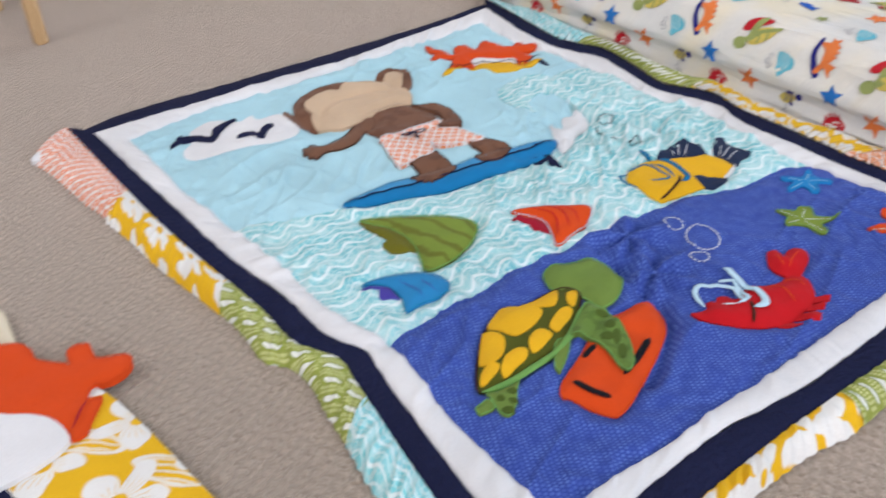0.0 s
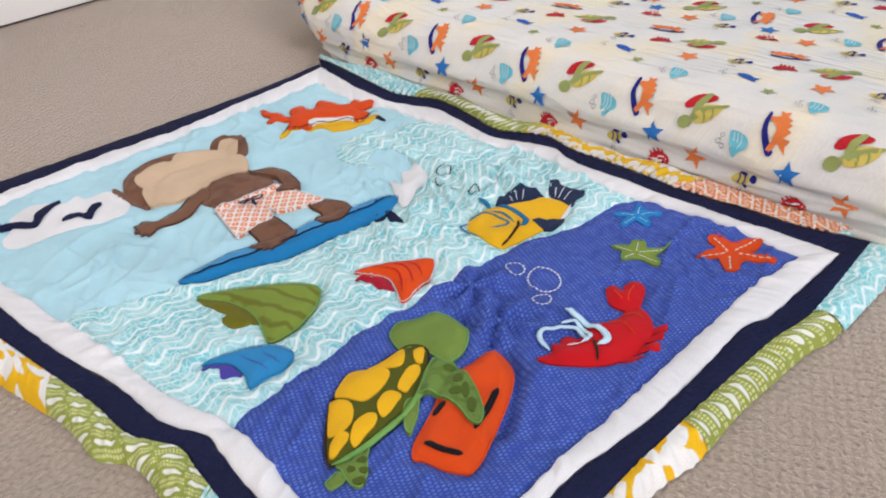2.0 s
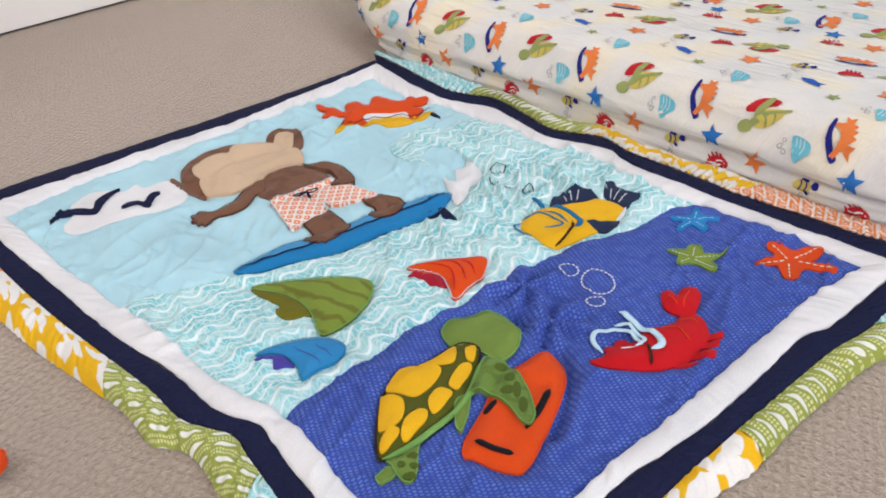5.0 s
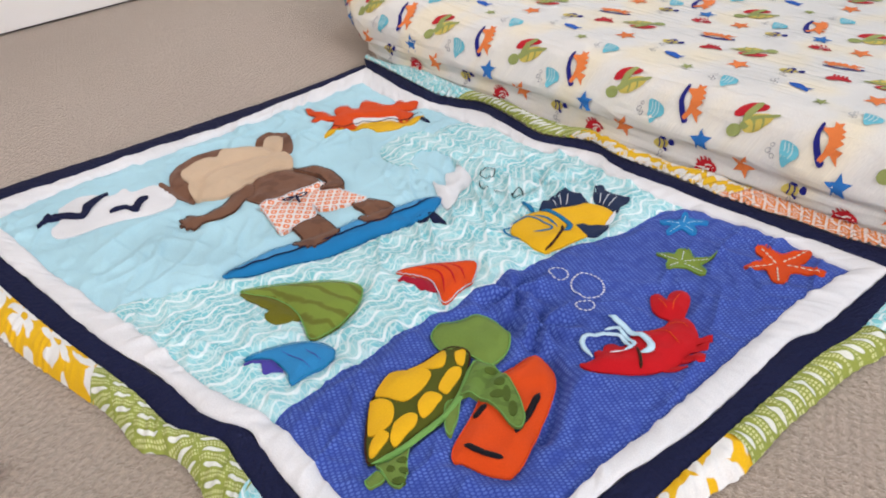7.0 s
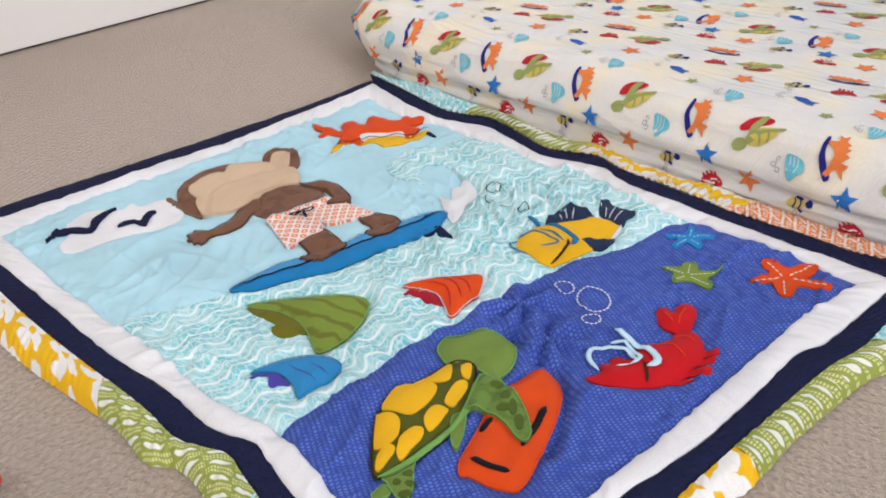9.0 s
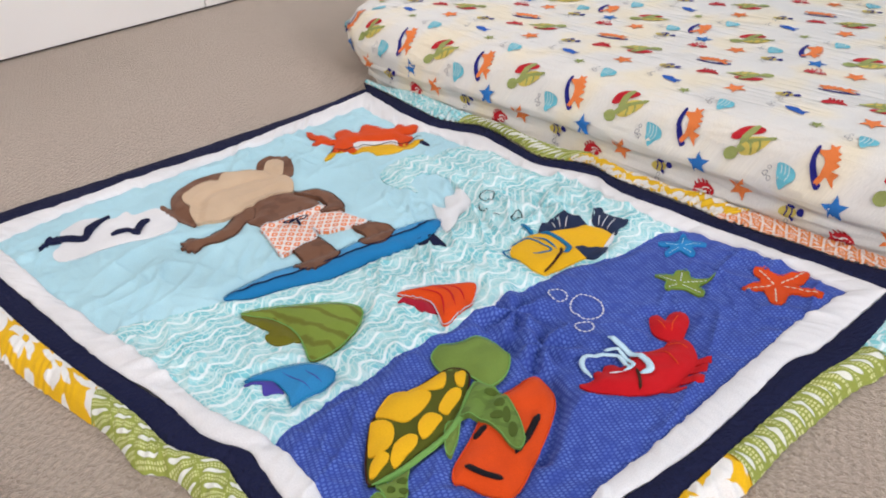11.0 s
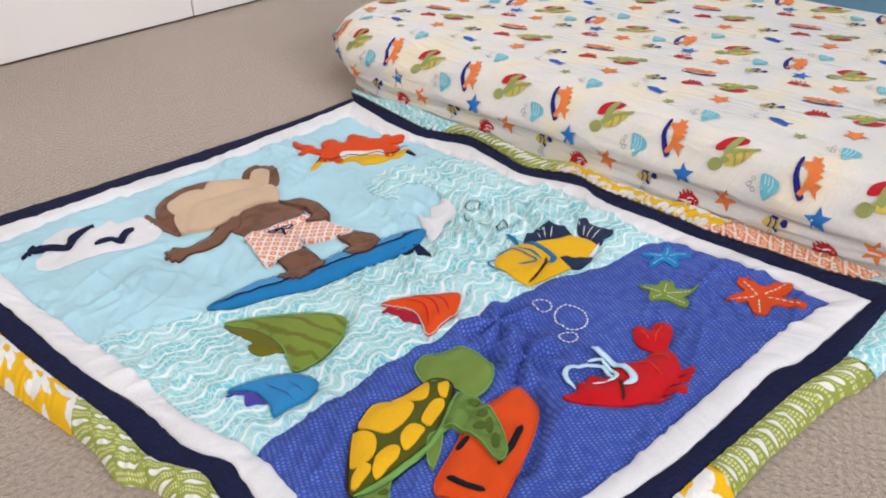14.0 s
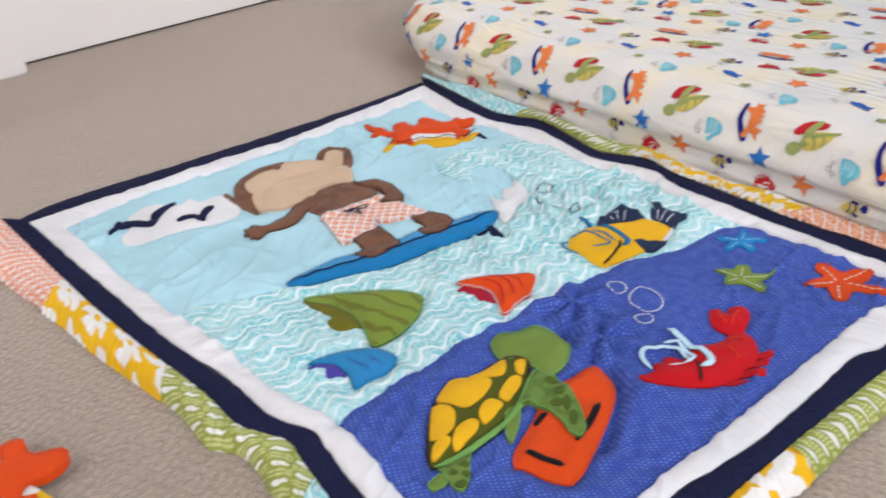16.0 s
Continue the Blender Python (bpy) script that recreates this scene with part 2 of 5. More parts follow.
def mottled(name, base, dark, scale):
    n = Nodes(name)
    return n.finish(n.mix(n.ramp(n.noise(scale, 1), 0.50, 0.60), base, dark), sheen=0.1)


def rippled(name, base, dark):
    """Felt with a few soft tonal ripples across it."""
    n = Nodes(name)
    u, v = n.split(n.uv)
    wave = n.math("SINE", n.math("ADD", n.math("MULTIPLY", n.math("ADD", u, n.math("MULTIPLY", v, 0.35)), 260.0), n.math("MULTIPLY", n.noise(30, 2), 7.0)))
    return n.finish(n.mix(n.ramp(wave, 0.1, 1.0), base, dark))


WHITE = cloth("white_cotton", (0.78, 0.77, 0.77), crease=45)
FIN = cloth("slate_blue_felt", (0.020, 0.032, 0.074))
NAVY = cloth("navy_cotton", (0.0140, 0.0168, 0.052), crease=150, strength=0.9, sheen=0.0)
SKY = cloth("pale_blue_cotton", (0.44, 0.69, 0.76), crease=25)
AQUA = wave_print("aqua_wave_cotton", (0.16, 0.53, 0.58), (0.38, 0.68, 0.70))
DEEP = dash_print("deep_blue_cotton", (0.038, 0.070, 0.325), (0.120, 0.200, 0.58))
LATTICE = lattice_print("orange_lattice_cotton", (0.80, 0.20, 0.055), 0.0155)
TRELLIS = trellis_print("orange_trellis_cotton", (0.78, 0.26, 0.075), 0.0175)
SHORTS = lattice_print("orange_shorts_cotton", (0.82, 0.26, 0.11), 0.0150)
FLOWER = flower_print("yellow_flower_cotton", (0.80, 0.46, 0.015), 0.084, False)
LEAFY = flower_print("yellow_leafy_cotton", (0.80, 0.46, 0.015), 0.088, True)
LEAFSTRIP = flower_print("yellow_leaf_strip_cotton", (0.84, 0.52, 0.03), 0.070, True)
OVAL = oval_print("green_oval_cotton", (0.30, 0.345, 0.075), 0.5, 0.045)
OVALROW = oval_print("green_oval_row_cotton", (0.30, 0.345, 0.075), 0.08, 0.036)
RIPPLE = wave_print("aqua_strip_cotton", (0.16, 0.58, 0.62), (0.30, 0.68, 0.72))
BROWN = mottled("brown_plush", (0.185, 0.086, 0.049), (0.145, 0.064, 0.036), 45)
TAN = cloth("tan_plush", (0.62, 0.45, 0.30), sheen=0.1)
RED = cloth("red_felt", (0.54, 0.010, 0.015))
DARKRED = cloth("dark_red_felt", (0.36, 0.012, 0.03))
ORANGE = cloth("orange_felt", (0.70, 0.072, 0.010))
GOLD = cloth("yellow_felt", (0.80, 0.44, 0.015))
GREEN = cloth("green_felt", (0.165, 0.252, 0.052))
MOTTLED = mottled("mottled_green_plush", (0.14, 0.235, 0.045), (0.105, 0.175, 0.032), 75)
LEAF = cloth("leaf_green_felt", (0.21, 0.29, 0.045))
RIPPLED = rippled("rippled_green_felt", (0.200, 0.275, 0.044), (0.150, 0.165, 0.026))
SPOT = cloth("dark_green_spot", (0.075, 0.115, 0.018))
LIME = cloth("bright_green_thread", (0.17, 0.36, 0.09))
OLIVE = cloth("olive_felt", (0.085, 0.095, 0.012))
MOSS = cloth("moss_felt", (0.155, 0.145, 0.012))
BLUE = cloth("blue_felt", (0.014, 0.195, 0.45))
AZURE = cloth("azure_felt", (0.030, 0.235, 0.50))
SURF = cloth("light_blue_felt", (0.07, 0.31, 0.58))
STRAP = cloth("strap_blue_felt", (0.012, 0.16, 0.34))
PLUM = cloth("plum_felt", (0.07, 0.055, 0.33))
TEAL = cloth("teal_thread", (0.012, 0.23, 0.42))
ICE = cloth("ice_blue_thread", (0.52, 0.72, 0.82))
INK = cloth("black_thread", (0.010, 0.009, 0.012))
BARK = cloth("dark_brown_thread", (0.05, 0.018, 0.01))
CHALK = cloth("white_thread", (0.72, 0.74, 0.78))
CREAM = cloth("cream_ribbon", (0.72, 0.64, 0.48))
STARBLUE = cloth("star_blue_felt", (0.02, 0.24, 0.56))
SHEET = sheet_cotton()
CARPET = carpet_pile()
DOORPAINT = paint("white_door_paint", (0.86, 0.825, 0.78), 0.4)
WALLPAINT = paint("blue_wall_paint", (0.14, 0.30, 0.42), 0.8, 0.2)
PALEWALL = paint("pale_wall_paint", (0.74, 0.72, 0.68), 0.85, 0.2)
CEILPAINT = paint("ceiling_paint", (0.80, 0.80, 0.78), 0.9, 0.2)
GAPSHADE = paint("gap_shade", (0.03, 0.022, 0.018), 0.9)
WOOD = wood("pine_wood", (0.62, 0.42, 0.22), (0.47, 0.29, 0.13))
P_RED, P_ORANGE, P_NAVY = (cloth("print_red", (0.52, 0.02, 0.03)), cloth("print_orange", (0.82, 0.22, 0.06)), cloth("print_navy", (0.02, 0.022, 0.20)))
P_GREEN, P_YELLOW, P_BLUE = (cloth("print_green", (0.32, 0.36, 0.12)), cloth("print_yellow", (0.66, 0.52, 0.12)), cloth("print_blue", (0.03, 0.17, 0.48)))
P_CREAM = cloth("print_cream", (0.80, 0.76, 0.70))
P_PALE = cloth("print_pale", (0.50, 0.70, 0.72))
P_AQUA, P_GREY, P_ROYAL = (cloth("print_aqua", (0.16, 0.52, 0.62)), cloth("print_grey", (0.30, 0.29, 0.30)), cloth("print_royal", (0.02, 0.11, 0.46)))


# ---------- building helpers ----------
from mathutils.geometry import delaunay_2d_cdt

CM = 0.01


def part(name, bm, material, parent=None, label="", smooth=True):
    """Links a bmesh as one mesh object, under a thing or under a part."""
    me = bpy.data.meshes.new(name)
    bm.to_mesh(me)
    bm.free()
    return link_mesh(name, me, material, parent, label, smooth)


def link_mesh(name, me, material, parent=None, label="", smooth=True):
    for m in material if isinstance(material, (list, tuple)) else [material]:
        me.materials.append(m)
    if smooth:
        me.polygons.foreach_set("use_smooth", [True] * len(me.polygons))
    ob = new(name, me)
    if parent:
        ob.parent = parent
        ob.matrix_parent_inverse = base_of(parent).inverted()
    if label:
        tagged(ob, label)
    return ob


BASES = {}


def base_of(ob):
    return BASES.get(ob.name, Matrix())


def base(name, x, y, z=0.0):
    """An Empty at a thing's base; its parts are given in world metres."""
    ob = new(name)
    ob.location = (x, y, z)
    BASES[ob.name] = Matrix.Translation((x, y, z))
    return ob


def mesh_of(name, verts, faces, uvs=None):
    me = bpy.data.meshes.new(name)
    me.from_pydata([tuple(map(float, v)) for v in verts], [], [tuple(map(int, f)) for f in faces])
    layer = me.uv_layers.new(name="UVMap")
    idx = np.zeros(len(me.loops), dtype=np.int32)
    me.loops.foreach_get("vertex_index", idx)
    src = np.asarray(uvs if uvs is not None else np.asarray(verts)[:, :2], dtype=np.float32)
    layer.data.foreach_set("uv", src[idx].ravel())
    return me


def grid_mesh(name, pts, uvs=None):
    """A sheet from an array of points (rows, columns, 3)."""
    r, c = pts.shape[:2]
    i = np.arange(r * c).reshape(r, c)
    faces = np.stack([i[:-1, :-1], i[1:, :-1], i[1:, 1:], i[:-1, 1:]], -1).reshape(-1, 4)
    return mesh_of(name, pts.reshape(-1, 3), faces, None if uvs is None else uvs.reshape(-1, 2))


def vnoise(x, y, seed=0.0):
    """Smooth noise from -1 to 1 over arrays."""
    x, y = np.asarray(x, float), np.asarray(y, float)
    xi, yi = np.floor(x), np.floor(y)
    fx, fy = x - xi, y - yi
    fx, fy = fx * fx * (3 - 2 * fx), fy * fy * (3 - 2 * fy)

    def h(a, b):
        s = np.sin(a * 127.1 + b * 311.7 + seed * 74.7) * 43758.5453
        return (s - np.floor(s)) * 2 - 1

    low = h(xi, yi) * (1 - fx) + h(xi + 1, yi) * fx
    high = h(xi, yi + 1) * (1 - fx) + h(xi + 1, yi + 1) * fx
    return low * (1 - fy) + high * fy


def catmull(pts, per=6, closed=True):
    """A smooth curve through control points."""
    p = np.asarray(pts, float)
    n = len(p)
    out = []
    for i in range(n if closed else n - 1):
        a, b, c, d = (p[(i + k) % n] if closed else p[min(max(i + k, 0), n - 1)] for k in (-1, 0, 1, 2))
        for t in np.arange(per) / per:
            out.append(0.5 * (2 * b + (c - a) * t + (2 * a - 5 * b + 4 * c - d) * t * t + (3 * b - a - 3 * c + d) * t ** 3))
    if not closed:
        out.append(p[-1])
    return np.array(out)


def inside(poly, x, y):
    hit = np.zeros(np.shape(x), bool)
    q = np.roll(poly, -1, 0)
    for (x0, y0), (x1, y1) in zip(poly, q):
        cross = ((y0 > y) != (y1 > y)) & (x < (x1 - x0) * (y - y0) / (y1 - y0 + 1e-12) + x0)
        hit ^= cross
    return hit


def gap_to(poly, x, y):
    """Distance from points to an outline."""
    d = np.full(np.shape(x), 9.0)
    for a, b in zip(poly, np.roll(poly, -1, 0)):
        ab = b - a
        t = np.clip(((x - a[0]) * ab[0] + (y - a[1]) * ab[1]) / (ab @ ab + 1e-12), 0, 1)
        d = np.minimum(d, np.hypot(x - a[0] - t * ab[0], y - a[1] - t * ab[1]))
    return d


def triangulated(poly, step):
    """Points and triangles that fill an outline, with a grid of points inside."""
    lo, hi = poly.min(0), poly.max(0)
    gx, gy = np.meshgrid(np.arange(lo[0], hi[0], step), np.arange(lo[1], hi[1], step))
    gx = gx + (np.arange(gx.shape[0]) % 2)[:, None] * step * 0.5
    gx, gy = gx.ravel(), gy.ravel()
    keep = inside(poly, gx, gy) & (gap_to(poly, gx, gy) > step * 0.45)
    pts = [Vector(p) for p in poly] + [Vector(p) for p in zip(gx[keep], gy[keep])]
    n = len(poly)
    v, _, f, *_ = delaunay_2d_cdt(pts, [(i, (i + 1) % n) for i in range(n)], [], 1, 1e-6)
    return np.array([(p.x, p.y) for p in v]), [tuple(t) for t in f]


def box_bm(lo, hi, bevel=0.0):
    bm = bmesh.new()
    bmesh.ops.create_cube(bm, size=1.0)
    lo, hi = Vector(lo), Vector(hi)
    for v in bm.verts:
        v.co = Vector((lo[k] + (v.co[k] + 0.5) * (hi[k] - lo[k]) for k in range(3)))
    if bevel:
        bmesh.ops.bevel(bm, geom=bm.edges[:], offset=bevel, segments=2, affect="EDGES", clamp_overlap=True)
    flat_uv(bm)
    return bm


def flat_uv(bm):
    """Each face's UV in metres, laid on its main plane."""
    layer = bm.loops.layers.uv.verify()
    bm.normal_update()
    for f in bm.faces:
        k = max(range(3), key=lambda a: abs(f.normal[a]))
        a, b = [(1, 2), (0, 2), (0, 1)][k]
        for lp in f.loops:
            lp[layer].uv = (lp.vert.co[a], lp.vert.co[b])


# ---------- the room ----------
TURN = math.tan(radians(4.2))


def door_y(x):
    return 0.787 + TURN * x


floor_pts = np.stack(np.meshgrid(np.linspace(-2.6, 1.2, 40), np.linspace(-4.4, 1.2, 40)), -1)
floor_pts = np.concatenate([floor_pts, np.zeros((40, 40, 1))], -1)[:, ::-1]
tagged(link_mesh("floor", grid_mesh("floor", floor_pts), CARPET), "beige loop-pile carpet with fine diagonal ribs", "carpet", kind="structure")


def wall(name, lo, hi, mat, label):
    return tagged(part(name, box_bm(lo, hi), mat, smooth=False), label, "wall", kind="structure")


def wall_with_opening(name, lo, hi, axis, opening, mat, label):
    """A wall along x (axis 0) or y (axis 1) with one rectangular opening (from, to, sill, head), in one mesh."""
    a, b, sill, head = opening
    bm = bmesh.new()
    pieces = []
    for (s, e, z0, z1) in ((lo[axis], a, lo[2], hi[2]), (b, hi[axis], lo[2], hi[2]), (a, b, lo[2], sill), (a, b, head, hi[2])):
        p0, p1 = list(lo), list(hi)
        p0[axis], p1[axis], p0[2], p1[2] = s, e, z0, z1
        tmp = box_bm(p0, p1)
        me = bpy.data.meshes.new("piece")
        tmp.to_mesh(me)
        tmp.free()
        bm.from_mesh(me)
        pieces.append(me)
    for me in pieces:
        bpy.data.meshes.remove(me)
    return tagged(part(name, bm, mat, smooth=False), label, "wall", kind="structure")


# The openings belong to the assumed windows, out of view.
wall_with_opening("wall_east", (1.06, -4.4, 0), (1.18, 1.2, 2.4), 1, (-0.40, 0.70, 0.95, 2.15), WALLPAINT, "slate blue painted wall beyond the mattress")
wall_with_opening("wall_south", (-2.6, -4.4, 0), (1.06, -4.28, 2.4), 0, (-1.6, 0.6, 1.0, 2.3), PALEWALL, "plain pale painted wall")
wall_with_opening("wall_west", (-2.6, -4.28, 0), (-2.48, 1.2, 2.4), 1, (-0.60, 0.70, 0.95, 2.15), PALEWALL, "plain pale painted wall")
wall("wall_north", (-2.48, 1.02, 0), (1.06, 1.14, 2.4), PALEWALL, "plain pale painted wall behind the closet doors")
tagged(part("ceiling", box_bm((-2.6, -4.4, 2.4), (1.18, 1.2, 2.5)), CEILPAINT, smooth=False), "plain white ceiling", "ceiling", kind="structure")


def slanted_box(x0, x1, front, back, z0, z1, bevel=0.002):
    """A box whose front follows the line of the closet doors."""
    bm = box_bm((x0, 0, z0), (x1, 1, z1), 0)
    for v in bm.verts:
        v.co.y = door_y(v.co.x) + (front if v.co.y < 0.5 else back)
    if bevel:
        bmesh.ops.bevel(bm, geom=bm.edges[:], offset=bevel, segments=2, affect="EDGES")
    flat_uv(bm)
    return bm


for lo_x, hi_x in ((-0.468, 0.129), (0.132, 0.735)):
    tagged(part("closet_door", slanted_box(lo_x, hi_x, 0, 0.03, 0.006, 2.05), DOORPAINT, smooth=False),
           "flat white painted closet door just above the carpet", "closet door", "closet doors")
# Near-black strip stands in for the shade under the doors; no real track.
tagged(part("door_gap_shade", slanted_box(-0.47, 0.74, 0.012, 0.05, 0.0, 0.0058, 0), GAPSHADE, smooth=False), "dark strip standing in for the shaded gap under the closet doors", "track", kind="structure")
jamb = slanted_box(-0.62, -0.474, -0.056, 0.06, 0.0, 2.1, 0.004)
tagged(part("trim_closet", jamb, DOORPAINT, smooth=False), "white painted door casing standing on the carpet", "trim", kind="structure")
tagged(part("wall_return", slanted_box(-2.46, -0.625, -0.03, 0.06, 0.0, 2.4, 0), PALEWALL, smooth=False), "plain pale wall beside the closet", "wall", kind="structure")
tagged(part("wall_head", slanted_box(-0.47, 1.055, -0.03, 0.06, 2.11, 2.4, 0), PALEWALL, smooth=False), "plain pale wall above the closet doors", "wall", kind="structure")
tagged(part("wall_side", slanted_box(0.74, 1.055, -0.03, 0.06, 0.0, 2.105, 0), PALEWALL, smooth=False), "plain pale wall beside the closet", "wall", kind="structure")


def chair(x, y):
    """A pine chair: square tapered legs, rails and a seat."""
    ob = base("wooden_chair", x, y)
    tagged(ob, "light pine chair with straight tapered legs on the carpet", "chair")
    for dx, dy in ((0, 0), (-0.36, 0.0), (-0.02, 0.23), (-0.36, 0.23)):
        bm = box_bm((x + dx - 0.015, y + dy - 0.015, 0.0), (x + dx + 0.015, y + dy + 0.015, 0.43), 0.003)
        for v in bm.verts:
            k = 0.72 + 0.28 * v.co.z / 0.43
            v.co.x, v.co.y = x + dx + (v.co.x - x - dx) * k, y + dy + (v.co.y - y - dy) * k
        part("leg", bm, WOOD, ob, smooth=False)
    part("seat", box_bm((x - 0.39, y - 0.03, 0.431), (x + 0.04, y + 0.25, 0.455), 0.006), WOOD, ob, smooth=False)
    return ob


chair(-0.650, 0.430)


# ---------- the quilt ----------
def table(x, pairs):
    """A smooth curve y(x) through a few pairs."""
    p = np.array(sorted(pairs), float)
    c = catmull(p, 8, closed=False)
    order = np.argsort(c[:, 0])
    return np.interp(x, c[order, 0], c[order, 1])


# edges of the rings, in centimetres: panel edge, white band, navy band, patchwork strip
LEFT = {
    "panel": [(-5.6, -66.4), (-17, -66.1), (-30.6, -65.2), (-41.6, -64.0), (-52.4, -63.5), (-56.2, -62.8), (-61.5, -61.4), (-67, -61.8), (-73, -62.6), (-86, -62.6)],
    "white": [(-0.4, -69.5), (-15, -68.8), (-23.4, -68.3), (-30, -67.9), (-36.6, -67.55), (-42, -67.0), (-46.5, -66.3), (-51, -65.7), (-56.2, -65.6), (-59.2, -64.7), (-61.5, -63.8), (-64, -64.1), (-68, -64.7), (-80, -66), (-89, -66.4)],
    "navy": [(3.8, -72), (-21, -71.1), (-28.6, -70.7), (-36, -70.1), (-43, -69.3), (-50, -68.6), (-55.5, -68.5), (-58.5, -67.3), (-61, -66.2), (-64, -66.6), (-67.3, -67.0), (-79, -68.5), (-92, -69.4)],
    "strip": [(-0.6, -78.0), (-12, -76.4), (-21, -75.2), (-29.1, -74.2), (-32.7, -73.8), (-37.4, -73.1), (-41.7, -72.4), (-44.8, -71.9), (-48.0, -71.4), (-51.3, -71.3), (-55.3, -71.4), (-60.0, -69.6), (-76, -71.4), (-94, -72)],
}
RIGHT = {
    "panel": [(-3.0, -4.2), (-11.4, -4.9), (-15.6, -5.2), (-19.2, -3.8), (-24.4, -3.8), (-29.0, -3.6), (-33.2, -3.1), (-38.8, -4.2), (-41.5, -4.3), (-44.4, -3.5), (-47.9, -2.7), (-51.3, -2.1), (-54.5, -3.4), (-58.4, -3.7), (-61.8, -3.8), (-66.2, -2.9), (-69.2, -2.7), (-72.1, -2.4), (-75.0, -2.2), (-78.0, -2.6), (-80.8, -2.6), (-83.6, -2.9), (-87, -3.0)],
    "white": [(2.0, 0.6), (-8.1, -1.4), (-11.6, -1.9), (-14.4, -2.0), (-17.6, -2.3), (-21.6, -1.2), (-26.5, 0.3), (-30.4, -0.2), (-36.0, -1.2), (-40.3, -1.7), (-45.2, 0.0), (-49.3, 0.9), (-52.1, -0.3), (-56.3, -1.0), (-59.7, -0.8), (-63.1, -0.7), (-66.4, -0.8), (-69.5, -0.7), (-72.5, -0.5), (-75.4, -0.5), (-78.2, -0.4), (-83.4, 0.1), (-90, 0.0)],
    "navy": [(6.6, 3.6), (-3.7, 2.4), (-7.2, 1.9), (-12.7, 1.1), (-16.8, 0.8), (-20.9, 2.0), (-23.6, 3.2), (-27.4, 3.0), (-33.2, 1.8), (-38.6, 0.7), (-43.1, 2.5), (-46.0, 3.5), (-48.8, 2.9), (-52.0, 2.3), (-57.4, 2.4), (-61.1, 2.3), (-64.4, 2.3), (-67.9, 1.9), (-71.0, 2.1), (-74.0, 2.1), (-76.7, 2.6), (-82.1, 2.8), (-84.7, 3.2), (-91.5, 5.2)],
    "strip": [(5.6, 5.2), (-4.7, 5.4), (-11.2, 5.0), (-17.3, 4.4), (-21.1, 4.2), (-26.1, 4.3), (-31.1, 4.1), (-35.7, 3.1), (-39.5, 3.7), (-42.9, 4.7), (-45.5, 5.6), (-48.2, 4.6), (-52.7, 3.8), (-56.0, 4.3), (-59.8, 4.1), (-62.8, 4.6), (-65.4, 5.8), (-69.3, 4.8), (-71.9, 5.6), (-78.0, 5.4), (-80.8, 5.3), (-83.4, 5.6), (-97, 7.6)],
}
TOP = {
    "panel": [(-66.4, -5.6), (-61, -4.3), (-50, -3.9), (-37, -4.3), (-26, -3.6), (-15, -3.2), (-4.2, -3.0)],
    "white": [(-69.5, -0.4), (-62, -0.7), (-54, -1.1), (-44, -0.7), (-35, -1.4), (-28, -1.5), (-19, -0.7), (-12, 0.3), (0.6, 2.0)],
    "navy": [(-72, 3.8), (-62, 5.9), (-46, 5.6), (-31, 5.4), (-15, 5.2), (-3, 5.8), (3.6, 6.6)],
}
BOTTOM = {
    "panel": [(-62.6, -86), (-50, -86.2), (-43, -85.8), (-36, -86.2), (-22, -85.8), (-13, -86), (-3.0, -87)],
    "white": [(-66.4, -89), (-48, -87.9), (-42, -88.3), (-35, -89.0), (-24, -88.7), (-19, -88.6), (-14.8, -89.7), (0.0, -90)],
    "navy": [(-69.4, -92), (-44, -91.1), (-38, -91.1), (-28, -91.3), (-19, -91.6), (-14, -92.4), (-9.0, -92.4), (5.2, -91.5)],
    "strip": [(-72, -94), (-44, -93.2), (-36, -94.0), (-28, -93.8), (-17, -94.6), (-12, -95.4), (7.6, -96)],
}
SKY_EDGE = [(-67, -34.8), (-64, -35.2), (-56, -37.9), (-46, -41), (-41, -42.6), (-30, -44.8), (-24, -44), (-19, -41), (-15.5, -37.5), (-14, -33), (-12.3, -28.5), (-8, -27), (-2, -27)]
SEA_EDGE = [(-63, -61.8), (-55, -60.9), (-49, -60.6), (-45, -60), (-38, -60.5), (-30, -60.6), (-24.4, -61.4), (-20, -61.4), (-14, -64), (-9.3, -64), (-5.5, -64.6), (-3, -66)]

